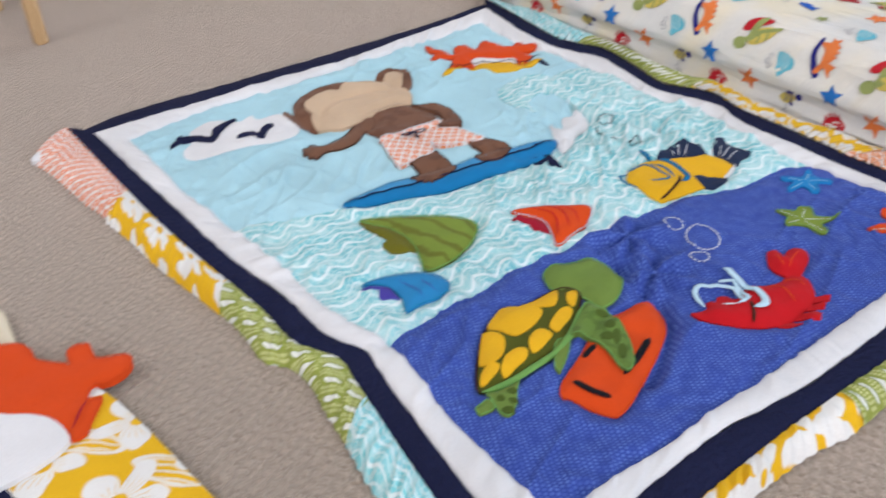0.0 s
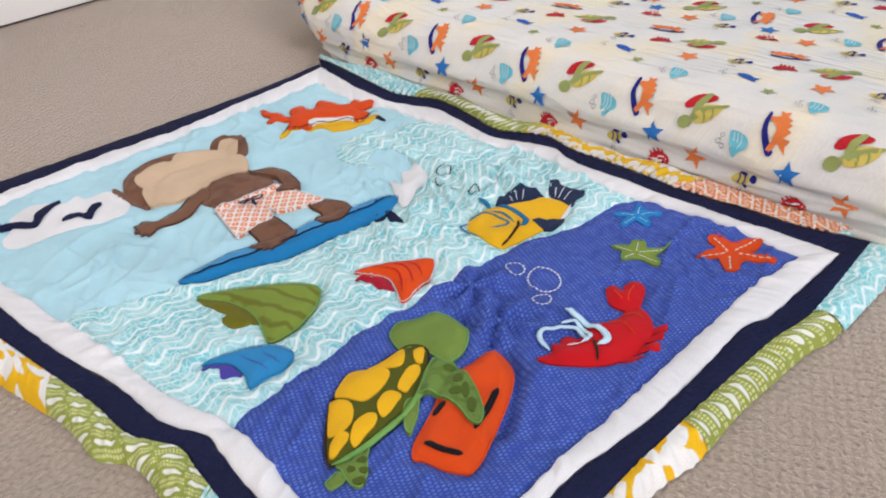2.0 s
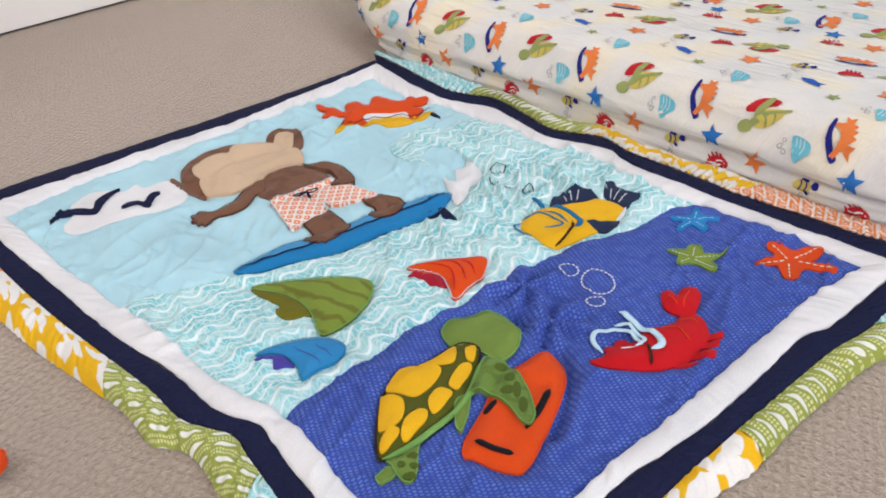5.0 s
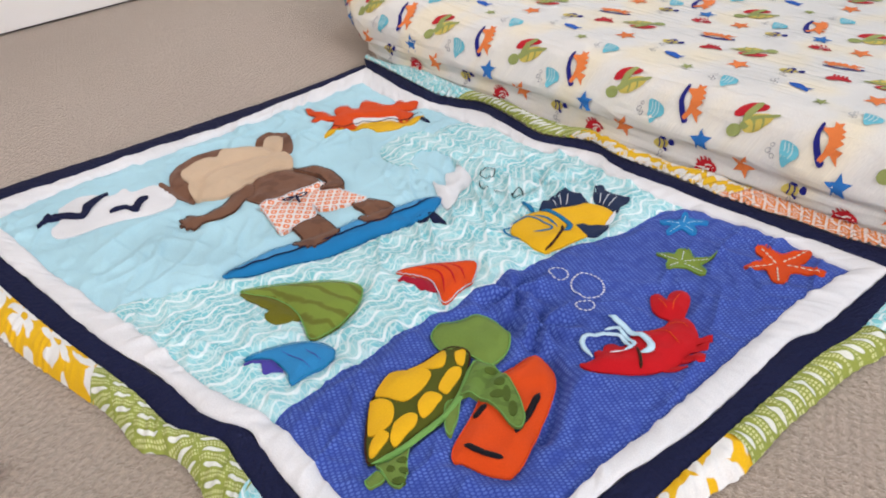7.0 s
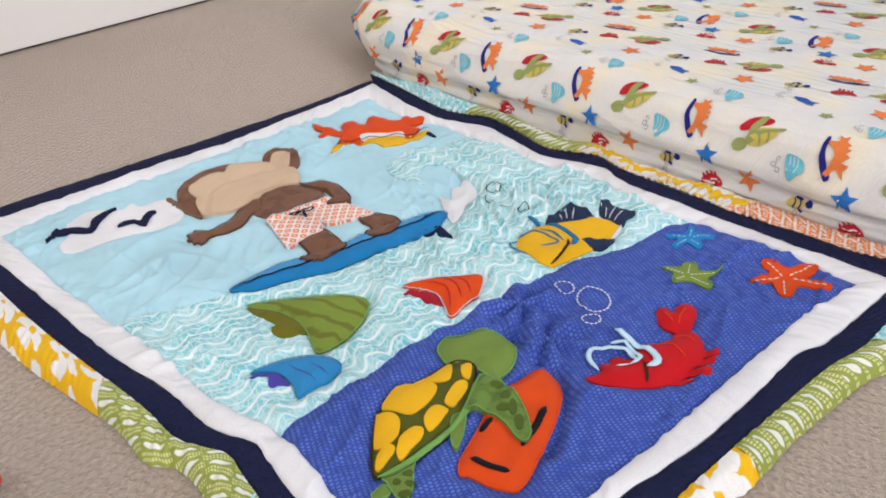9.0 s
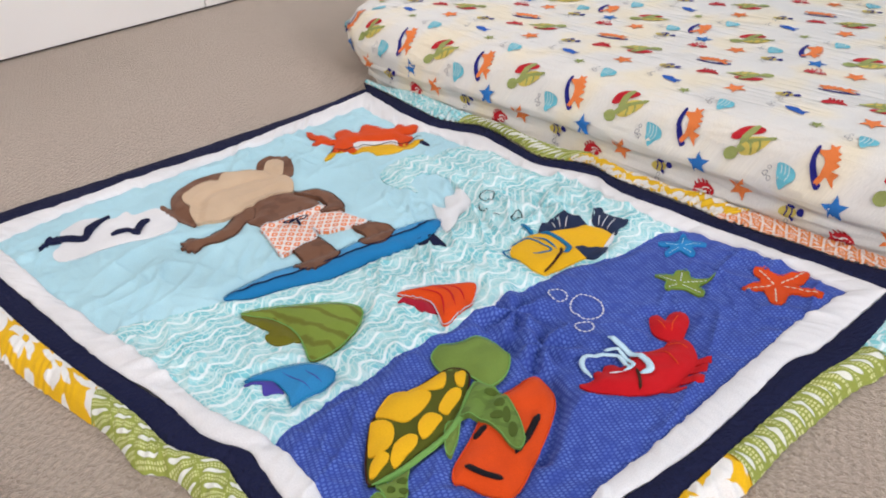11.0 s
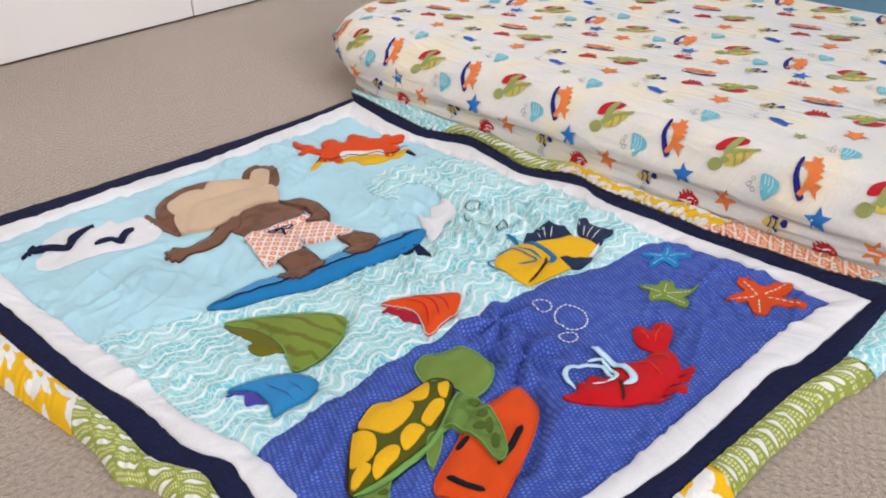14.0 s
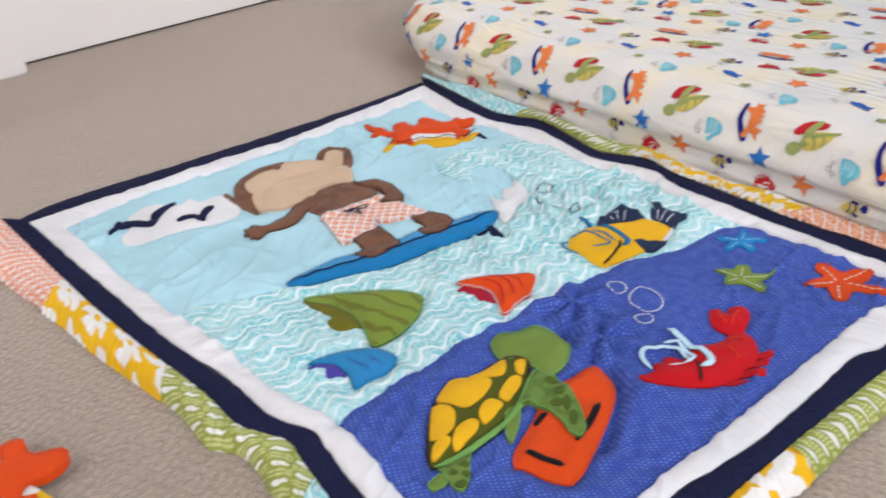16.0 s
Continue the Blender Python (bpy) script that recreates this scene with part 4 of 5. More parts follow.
quilt = base("quilt", -0.34, -0.45)
tagged(quilt, "padded baby quilt with sewn-on sea figures lying on carpet", "quilt")


def field(name, mat, upper, lower, label, rows):
    """A panel between two edge curves, each a function of x in centimetres."""
    s = np.linspace(-0.006, 1.006, 230)[None, :].repeat(rows, 0)
    k = np.linspace(0, 1, rows)[:, None].repeat(230, 1)
    x = -64.5 + s * 60.3
    y = upper(x) * (1 - k) + lower(x) * k
    for _ in range(2):
        x = table(y, LEFT["panel"]) * (1 - s) + table(y, RIGHT["panel"]) * s
        y = upper(x) * (1 - k) + lower(x) * k
    x, y = x * CM, y * CM
    rim = np.minimum(np.minimum(s, 1 - s) * 0.6, np.minimum(table(x / CM, TOP["panel"]) * CM - y, y - table(x / CM, BOTTOM["panel"]) * CM))
    z = quilt_z(x, y) - 0.0025 * np.exp(-((np.maximum(rim, 0) / 0.008) ** 2)) - 0.006 * np.clip(-rim / 0.003, 0, 1)
    return link_mesh(name, grid_mesh(name, np.stack([x, y, z], -1)), mat, quilt, label)


top_c, bot_c = (lambda x: table(x, TOP["panel"]) + 0.4), (lambda x: table(x, BOTTOM["panel"]) - 0.4)
sky_c, sea_c = (lambda x: table(x, SKY_EDGE)), (lambda x: table(x, SEA_EDGE))
field("sky_panel", SKY, top_c, sky_c, "pale blue cotton panel", 140)
field("wave_panel", AQUA, sky_c, sea_c, "aqua cotton panel with white wavy lines", 120)
field("deep_panel", DEEP, sea_c, bot_c, "deep blue cotton panel with fine dashes", 120)


def backing():
    """The plain back of the quilt, flat on the carpet."""
    s = np.linspace(0, 1, 40)
    x, y = np.meshgrid(s, s)
    px = table(-1 - y * 90, [(a, b + 1) for a, b in LEFT["navy"]]) * (1 - x) + table(-1 - y * 90, RIGHT["navy"]) * x
    py = table(px, TOP["panel"]) * (1 - y) + table(px, BOTTOM["navy"]) * y
    pts = np.stack([px * CM, py * CM, np.full(px.shape, 0.003)], -1)
    return link_mesh("backing", grid_mesh("backing", pts), WHITE, quilt, "white cotton backing")


backing()


def side(table_, key, horizontal, count):
    """Points along one edge of a ring."""
    p = np.array(table_[key], float)
    c = catmull(p, 10, closed=False)
    if not horizontal:
        c = c[:, ::-1]
    d = np.r_[0, np.cumsum(np.hypot(*np.diff(c, axis=0).T))]
    u = np.linspace(0, d[-1], count)
    return np.c_[np.interp(u, d, c[:, 0]), np.interp(u, d, c[:, 1])] * CM


def band(name, mat, tab, inner, outer, horizontal, base_z, puff, edge_z, label, seed):
    """A padded band between two edges."""
    count, across = 340, 13
    a, b = side(tab, inner, horizontal, count), side(tab, outer, horizontal, count)
    q = np.r_[-0.12, np.linspace(0, 1, across)][None, :, None]
    across += 1
    xy = a[:, None] * (1 - q) + b[:, None] * q
    tuck = (q[..., 0] < 0) * 0.0075
    soft = 0.45 if mat is NAVY or tab in (RIGHT, BOTTOM) else 1.0
    base_z = (quilt_z(a[:, 0], a[:, 1]) - 0.0012)[:, None] if inner == "panel" else base_z
    q = np.clip(q[..., 0], 0, 1)
    run = np.r_[0, np.cumsum(np.hypot(*np.diff(a, axis=0).T))][:, None].repeat(across, 1)
    ruck = 0.0013 * vnoise(run * 75 + q * 2, q * 1.5 + seed, seed) + 0.0016 * vnoise(run * 14, q * 2, seed + 5)
    ruck = ruck + 0.0010 * (1 - np.abs(vnoise(run * 110, q * 0.8, seed + 2))) ** 4
    calm = np.clip(np.minimum(run, run.max() - run) / 0.03, 0, 1)
    puff, ruck = 0.003 + (puff - 0.003) * calm, ruck * calm
    z = base_z * (1 - q) + edge_z * q + puff * np.sqrt(np.maximum(0, 1 - (2 * q - 1) ** 2)) + ruck * soft * np.minimum(1, q * 5) - tuck
    jig = 0.0009 * calm * vnoise(run * 90, q * 0 + seed, seed + 9)
    xy = xy + jig[..., None]
    wid = np.hypot(*(b - a).T)[:, None] * q
    return link_mesh(name, grid_mesh(name, np.concatenate([xy, z[..., None]], -1), np.stack([run, wid], -1)), mat, quilt, label)


for tab, hor, seed in ((TOP, True, 1), (BOTTOM, True, 2), (LEFT, False, 3), (RIGHT, False, 4)):
    band("white_band", WHITE, tab, "panel", "white", hor, 0.0150, 0.0018 if tab is RIGHT else 0.0042, 0.0158, "white cotton band, softly padded", seed)
    band("navy_band", NAVY, tab, "white", "navy", hor, 0.0156, 0.0042, 0.0005 if tab is TOP else 0.0138, "navy blue cotton band", seed + 10)


def strip(name, mat, tab, horizontal, start, stop, label, seed, rows=1.0):
    """A gathered length of the patchwork rim; start and stop run from 0 to 1 along its edge."""
    count, across = max(40, int((stop - start) * 500)), 15
    full = 900
    a, b = side(tab, "navy", horizontal, full), side(tab, "strip", horizontal, full)
    pick = np.linspace(start, min(1.0, stop + 0.005), count) * (full - 1)
    idx = np.arange(full)
    a = np.c_[np.interp(pick, idx, a[:, 0]), np.interp(pick, idx, a[:, 1])]
    b = np.c_[np.interp(pick, idx, b[:, 0]), np.interp(pick, idx, b[:, 1])]
    q = np.linspace(0, 1, across)[None, :]
    run = np.r_[0, np.cumsum(np.hypot(*np.diff(a, axis=0).T))][:, None].repeat(across, 1)
    gather = np.sin(run * (600 if tab is RIGHT else 430) + 3.0 * vnoise(run * 40, q * 1.5, seed) + (0.8 if tab is RIGHT else 2.2) * q)
    deep = 0.5 + 0.5 * vnoise(run * 30, q * 2, seed + 3)
    swell = np.sin(np.pi * (0.08 + 0.92 * q)) ** 0.75
    z = (0.0135 * (1 - q) + 0.002 * q + 0.0085 * swell if tab is RIGHT else 0.0135 * (1 - q ** 4) + 0.0015 + 0.0035 * swell) + (0.0016 if mat is FLOWER and tab is LEFT else 0.0028 if tab is LEFT else 0.0038) * gather * deep * swell + 0.002 * vnoise(run * 16, q * 2, seed + 6) * swell
    out = q + (0.035 * gather * deep + 0.06 * vnoise(run * 20, q * 0, seed + 7)) * q
    xy = a[:, None] * (1 - out[..., None]) + b[:, None] * out[..., None]
    if tab is RIGHT:
        z = z + 0.0010 * gather * (0.4 + deep) * swell + 0.019 * q * np.clip((0.03 - xy[..., 1]) / 0.12, 0, 1)
    z = np.maximum(z, 0.0015)
    wid = np.hypot(*(b - a).T)[:, None] * q * 1.3
    pts = np.concatenate([xy, z[..., None]], -1)
    u, v = run * 1.15, wid + seed * 0.013
    if mat is OVAL and tab is LEFT:
        u, v = u * 0.50 + v * 0.866, v * 0.50 - u * 0.866
    if mat is OVALROW:
        u, v = (u * 0.9 - wid * 0.12, wid) if tab is BOTTOM else (u * 1.35, wid)
    return link_mesh(name, grid_mesh(name, pts, np.stack([u, v], -1)), mat, quilt, label)


strip("orange_strip", LATTICE, LEFT, False, 0.0, 0.225, "gathered strip of orange lattice print", 1)
strip("yellow_strip", FLOWER, LEFT, False, 0.225, 0.485, "gathered strip of yellow flower print", 2)
strip("green_strip", OVAL, LEFT, False, 0.485, 0.735, "gathered strip of green oval print", 3)
strip("aqua_strip", RIPPLE, LEFT, False, 0.735, 1.0, "gathered strip of aqua wave print", 4)
strip("aqua_strip", RIPPLE, RIGHT, False, 0.0, 0.265, "gathered strip of aqua wave print", 5)
strip("green_strip", OVALROW, RIGHT, False, 0.265, 0.505, "gathered strip of green oval print", 6)
strip("yellow_strip", LEAFSTRIP, RIGHT, False, 0.505, 0.755, "gathered strip of yellow flower print", 7)
strip("orange_strip", TRELLIS, RIGHT, False, 0.755, 0.96, "gathered strip of orange lattice print", 8)
strip("aqua_strip", RIPPLE, RIGHT, False, 0.96, 1.0, "gathered strip of aqua wave print", 9)
strip("aqua_strip", RIPPLE, BOTTOM, True, 0.765, 1.0, "gathered strip of aqua wave print", 10)
strip("green_strip", OVALROW, BOTTOM, True, 0.465, 0.765, "gathered strip of green oval print", 11)
strip("yellow_strip", FLOWER, BOTTOM, True, 0.16, 0.465, "gathered strip of yellow flower print", 12)
strip("aqua_strip", RIPPLE, BOTTOM, True, 0.0, 0.16, "gathered strip of aqua wave print", 13)


def patch(name, outline, mat, parent, lift=0.0015, puff=0.0025, label="", height=quilt_z, step=0.005):
    """A sewn-on piece of felt with a soft raised edge; outline in metres."""
    lift, puff = lift * 0.45 + 0.0010, puff * 0.28
    pts, tris = triangulated(outline, step)
    n = len(outline)
    d = gap_to(outline, pts[:, 0], pts[:, 1])
    k = np.clip(d / 0.008, 0, 1)
    h = height(pts[:, 0], pts[:, 1])
    z = h + lift + puff * np.sqrt(k * (2 - k))
    verts = [(*p, q) for p, q in zip(pts, z)]
    low = len(verts)
    rim = [int(np.argmin(np.hypot(*(pts - p).T))) for p in outline]
    hr = height(outline[:, 0], outline[:, 1])
    verts += [(p[0], p[1], q - 0.003) for p, q in zip(outline, hr)]
    high = len(verts)
    verts += [verts[i] for i in rim]
    faces = list(tris)
    ccw = np.sum(outline[:, 0] * np.roll(outline[:, 1], -1) - np.roll(outline[:, 0], -1) * outline[:, 1]) > 0
    for i in range(n):
        j = (i + 1) % n
        quad = (high + i, low + i, low + j, high + j)
        faces.append(quad if ccw else quad[::-1])
    return link_mesh(name, mesh_of(name, verts, faces), mat, parent, label)


def cord(name, line, r, mat, parent, lift=0.004, closed=False, label="", height=quilt_z, dash=0.0, taper=False):
    """A stitched line as a flattened round cord that follows the cloth; dash: length of one stitch, or none."""
    line, lift = np.asarray(line, float), lift * 0.45 + (0.0018 if name == "edging" else 0.0012)
    if closed:
        line = np.r_[line, line[:1]]
    d = np.r_[0, np.cumsum(np.hypot(*np.diff(line, axis=0).T))]
    runs = [(0, d[-1])]
    if dash:
        k = max(2, int(d[-1] / (dash * 1.45)))
        runs = [(i * d[-1] / k, (i + 0.84) * d[-1] / k) for i in range(k)]
    verts, faces, ring = [], [], 6
    for a, b in runs:
        m = max(3, int((b - a) / 0.003) + 1)
        u = np.linspace(a, b, m)
        x, y = np.interp(u, d, line[:, 0]), np.interp(u, d, line[:, 1])
        tx, ty = np.gradient(x), np.gradient(y)
        ln = np.hypot(tx, ty) + 1e-9
        nx, ny, z = -ty / ln, tx / ln, height(x, y) + lift
        w = np.full(m, r)
        if not closed or dash:
            w = r * np.clip(np.minimum(np.arange(m), np.arange(m)[::-1]) / max(1.0, m * (0.35 if taper else 0.12)) + 0.25, 0, 1)
        first = len(verts)
        for i in range(m):
            for j in range(ring):
                t = 2 * math.pi * j / ring
                verts.append((x[i] + nx[i] * w[i] * math.cos(t), y[i] + ny[i] * w[i] * math.cos(t), z[i] + 0.42 * w[i] * math.sin(t)))
        for i in range(m - 1):
            for j in range(ring):
                p, q = first + i * ring + j, first + i * ring + (j + 1) % ring
                faces.append((p, q, q + ring, p + ring))
        faces += [tuple(range(first, first + ring))[::-1], tuple(range(first + (m - 1) * ring, first + m * ring))]
    return link_mesh(name, mesh_of(name, verts, faces), mat, parent, label)


def arc(cx, cy, rx, ry, a0=0, a1=360, n=28, turn=0.0):
    """An ellipse or part of it, from centimetres to metres."""
    t = np.radians(np.linspace(a0, a1, n, endpoint=a1 - a0 < 360))
    x, y, c, s = rx * np.cos(t), ry * np.sin(t), math.cos(radians(turn)), math.sin(radians(turn))
    return np.c_[cx + x * c - y * s, cy + x * s + y * c] * CM


def line(*pts):
    return catmull(np.array(pts) * CM, 6, closed=False)


tip_z = lambda x, y: np.full(np.shape(x), 0.006)
patch("corner_tip", arc(-77.2, -0.9, 1.3, 0.9, turn=40, n=20), WHITE, quilt, 0.004, 0.012, "white cotton corner of the rim", height=tip_z)

# a curling wave and a cloud
curl = patch("wave_patch", CURVE["curl"], AQUA, quilt, 0.001, 0.002, "aqua wave-print patch shaped as a curling wave")
patch("foam_patch", CURVE["splash"], WHITE, quilt, 0.002, 0.003, "white cotton patch shaped as foam")
cloud = patch("cloud_patch", CURVE["cloud"], WHITE, quilt, 0.001, 0.002, "white cloud-shaped patch with two navy crescents")
for k in ("gull", "gull_small"):
    patch("navy_crescent", CURVE[k], NAVY, cloud, 0.0100, 0.001, step=0.003)

# blue surfboard and the brown figure on it
surf = patch("surfboard_patch", CURVE["board"], BLUE, quilt, 0.002, 0.003, "blue felt surfboard patch with a dark stripe")
UPPER = catmull(np.array([(-51.6, -38.1), (-49.2, -37.5), (-44.9, -37.3), (-40.2, -38.4), (-36.0, -38.9), (-28.7, -40.3), (-23.8, -41.9), (-30.2, -41.8), (-37.4, -40.4), (-41, -39.8), (-46.9, -38.7)]), 5) * CM
patch("board_top", UPPER, SURF, surf, 0.0046, 0.001)
patch("fin", CURVE["fin"], NAVY, surf, 0.0008, 0.001)
cord("stripe", line((-52.0, -38.2), (-46.9, -38.9), (-41, -40.0), (-37.4, -40.6), (-30.2, -42.0), (-23.5, -42.3)), 0.0016, NAVY, surf, 0.0052)
cord("edging", CURVE["board"], 0.0005, TEAL, surf, 0.0022, True)
fig = patch("brown_patch", CURVE["body"], BROWN, quilt, 0.002, 0.003, "brown plush patch in the shape of a surfer figure")
for k in ("arm", "arm_bent", "foot", "foot_far"):
    lift = {"foot": 0.0056, "foot_far": 0.0056, "arm_bent": 0.0125}.get(k, 0.0022)
    patch("limb_patch", CURVE[k], BROWN, fig, lift, 0.003)
    cord("edging", CURVE[k], 0.0007, BARK, fig, lift, True)
patch("shorts_patch", CURVE["shorts"], SHORTS, fig, 0.0072, 0.002, "white and orange lattice print shorts patch")
cord("edging", CURVE["shorts"], 0.0007, CHALK, fig, 0.0074, True)
for k in ("ear", "ear_round"):
    patch("ear_patch", CURVE[k], BROWN, fig, 0.0015, 0.003)
patch("hair_patch", CURVE["hair"], BROWN, fig, 0.003, 0.003)
patch("ear_inner", CURVE["ear_inner"], TAN, fig, 0.0070, 0.0012)
patch("head_patch", CURVE["face"], TAN, fig, 0.0078, 0.0016, "plain tan plush patch")
cord("edging", CURVE["face"], 0.0004, TAN, fig, 0.0072, True)
for cx, cy, rx, ry, turn in ((-37.4, -29.5, 0.81, 0.65, -175), (-35.7, -29.8, 0.83, 0.65, -171)):
    cord("bow", arc(cx, cy, rx, ry, turn=turn), 0.0015, NAVY, fig, 0.0170, True)
for end in ([(-36.7, -29.7), (-37.3, -29.8), (-37.8, -30.2)], [(-36.5, -29.8), (-36.7, -30.7), (-37.0, -31.4)]):
    cord("bow", line(*end), 0.0018, NAVY, fig, 0.0150)

# orange figure on a yellow board
yb = patch("yellow_board_patch", CURVE["yellow_board"], GOLD, quilt, 0.002, 0.002, "yellow felt board patch with an orange figure")
patch("board_tip", CURVE["board_tip"], NAVY, yb, 0.002, 0.002)
patch("orange_patch", CURVE["orange"], ORANGE, yb, 0.0040, 0.0025, "orange felt patch", step=0.006)
patch("belly_patch", CURVE["belly"], WHITE, yb, 0.0068, 0.0010)
cord("stripe", line((-21.8, -16.9), (-19.7, -16.2), (-17.7, -15.9), (-15.7, -17.2), (-14.7, -18.9), (-12.3, -19.7), (-9.8, -21.4), (-7.6, -22.0)), 0.0012, INK, yb, 0.0150)
cord("edging", CURVE["orange"], 0.0007, ORANGE, yb, 0.0044, True)

# yellow fish-shaped patch
yf = patch("yellow_patch", CURVE["yellow"], GOLD, quilt, 0.003, 0.003, "yellow felt patch with navy fins and blue straps")
for k in ("back_fin", "tail_fin", "side_fin"):
    patch("fin", CURVE[k], FIN, yf, 0.0055 if k == "side_fin" else 0.0015, 0.002)
patch("tail_white", CURVE["tail_white"], WHITE, yf, 0.0062, 0.0008)
for a, b in (((-13.6, -53.3), (-14.2, -54.4)), ((-12.8, -53.7), (-13.6, -54.7)), ((-12.0, -54.5), (-13.1, -55.1)), ((-8.5, -56.9), (-10.1, -58.0)), ((-7.7, -57.7), (-10.1, -58.5)), ((-8.0, -59.0), (-10.1, -59.3))):
    cord("fin_stitch", line(a, b), 0.0006, CHALK, yf, 0.0046)
cord("strap", line((-16.9, -54.2), (-16.8, -55.7), (-16.9, -57.6), (-17.4, -59.2), (-18.4, -59.9), (-19.1, -59.8)), 0.0036, STRAP, yf, 0.0062)
cord("strap", line((-18.7, -54.6), (-18.3, -55.6), (-18.4, -56.9), (-19.0, -58.7)), 0.0018, STRAP, yf, 0.0058, taper=True)
cord("strap", line((-22.1, -54.0), (-20.2, -54.2), (-19.3, -55.2), (-19.4, -56.8), (-19.5, -58.2), (-20.2, -58.6), (-21.1, -58.1), (-21.9, -57.5)), 0.0015, STRAP, yf, 0.0060)
cord("strap", line((-17.2, -51.4), (-17.6, -53.7)), 0.0032, STRAP, yf, 0.0030)
cord("strap", line((-22.2, -54.3), (-23.8, -54.5), (-24.4, -56.2), (-23.8, -57.3)), 0.0014, STRAP, yf, 0.0030)
cord("stripe", line((-18.4, -58.9), (-19.7, -59.9), (-21.8, -60.5), (-23.5, -60.7)), 0.0019, BARK, yf, 0.0064)

# three small fish-shaped patches
for body_, tail_, m1, m2, dark, words, stripes in (
    ("leaf", "leaf_tail", RIPPLED, MOSS, MOSS, "green felt patch with a flowing olive tail", ()),
    ("scarlet", "scarlet_tail", ORANGE, DARKRED, RED, "orange-red felt patch with dark red stripes", [((-36.6, -53.0), (-35.4, -55.8), (-37.4, -58.6)), ((-34.9, -53.6), (-34.2, -56.0), (-35.7, -58.6)), ((-33.4, -54.6), (-32.9, -56.2), (-33.9, -58.2))]),
    ("azure", "azure_tail", AZURE, PLUM, PLUM, "blue felt patch with a plum tail", [((-55.6, -54.7), (-55.1, -57.0), (-54.9, -58.4)), ((-53.8, -56.1), (-53.7, -57.8), (-53.6, -58.5))]),
):
    f = patch("fish_patch", CURVE[body_], m1, quilt, 0.003, 0.003, words)
    patch("tail_patch", CURVE[tail_], m2, f, 0.0015, 0.003)
    cord("edging", CURVE[body_], 0.0009 if body_ == "leaf" else 0.0006, {"azure": TEAL, "leaf": LIME}.get(body_, ICE), f, 0.0034, True)
    for s in stripes:
        cord("stripe", line(*s), 0.0010 if body_ == "scarlet" else 0.0006, dark, f, 0.0054, taper=True)

# orange board and the green and yellow shell figure
ob_ = patch("orange_board_patch", CURVE["orange_board"], ORANGE, quilt, 0.003, 0.0035, "orange felt board patch with three dark slots")
for a, b in (((-48.7, -74.5), (-46.8, -74.1)), ((-42.5, -76.7), (-47.9, -78.8)), ((-51.9, -76.6), (-50.7, -80.0))):
    mid = ((a[0] + b[0]) / 2 - 0.15, (a[1] + b[1]) / 2 - 0.1)
    cord("slot", line(a, mid, b), 0.0034, INK, ob_, 0.0058)
cord("edging", CURVE["orange_board"], 0.0009, ORANGE, ob_, 0.0030, True)
sh = patch("shell_patch", CURVE["shell"], OLIVE, quilt, 0.004, 0.003, "olive shell patch with yellow plates and green limbs")
cord("edging", CURVE["shell"], 0.0010, BARK, sh, 0.0042, True)
cord("rim", line((-58.6, -72.3), (-57.0, -72.7), (-54.7, -72.8), (-52.3, -72.7), (-50.0, -72.5), (-47.8, -71.7), (-44.9, -70.0), (-43.2, -69.0)), 0.0036, LIME, sh, 0.0075)
patch("green_head_patch", CURVE["green_head"], GREEN, sh, 0.0025, 0.0035, "plain green felt patch")
cord("edging", CURVE["green_head"], 0.0009, LIME, sh, 0.0030, True)
for p in PLATES:
    o = catmull(p, 5) * CM
    patch("shell_plate", o, GOLD, sh, 0.0095, 0.0012, step=0.006)
for k, lift in (("flipper", 0.0120), ("flipper_small", 0.0062), ("flipper_rear", 0.003), ("tail_tip", 0.002)):
    limb = patch("flipper_patch", CURVE[k], MOTTLED if k == "flipper" else GREEN, sh, lift, 0.003)
    for cx, cy, rx, ry, turn in SPOTS.get(k, ()):
        patch("dark_spot", arc(cx, cy, rx, ry, turn=turn, n=14), SPOT, limb, lift + 0.0035, 0.0004)
    cord("edging", CURVE[k], 0.0007, LIME, sh, lift + 0.0004, True)


# red crayfish-shaped patch
rb = patch("red_patch", CURVE["red_body"], RED, quilt, 0.003, 0.003, "red felt patch with a fan tail and pale blue straps")
patch("red_tail_patch", CURVE["red_tail"], RED, rb, 0.004, 0.004)
for o in ([(-25.1, -81.3), (-24.3, -82.1), (-23.7, -82.8), (-24.5, -83.3), (-26.1, -81.9)], [(-26.4, -81.8), (-25.6, -82.6), (-24.9, -83.2), (-25.9, -83.7), (-27.6, -82.3)], [(-28.2, -82.1), (-27.3, -83.1), (-26.8, -84.0), (-27.9, -84.6), (-28.4, -84.3), (-29.4, -82.3)], [(-30.3, -82.3), (-29.6, -82.8), (-29.3, -83.7), (-30.1, -84.1), (-31.0, -83.4), (-31.5, -81.8)]):
    patch("leg_patch", crisp(o) * CM, RED, rb, 0.0012, 0.002, step=0.004)
cord("tube", line((-29.1, -74.1), (-29.1, -75.7), (-29.0, -77.4), (-29.1, -78.6), (-29.5, -79.5), (-30.2, -80.0), (-31.3, -79.7)), 0.0040, ICE, rb, 0.0095)
cord("strap", line((-34.6, -76.5), (-34.4, -75.7), (-34.1, -74.8), (-33.2, -74.4), (-32.5, -74.9), (-31.6, -75.2), (-30.6, -75.9), (-30.4, -77.0), (-30.9, -78.1), (-31.6, -78.6), (-32.2, -78.4)), 0.0028, ICE, rb, 0.0085)
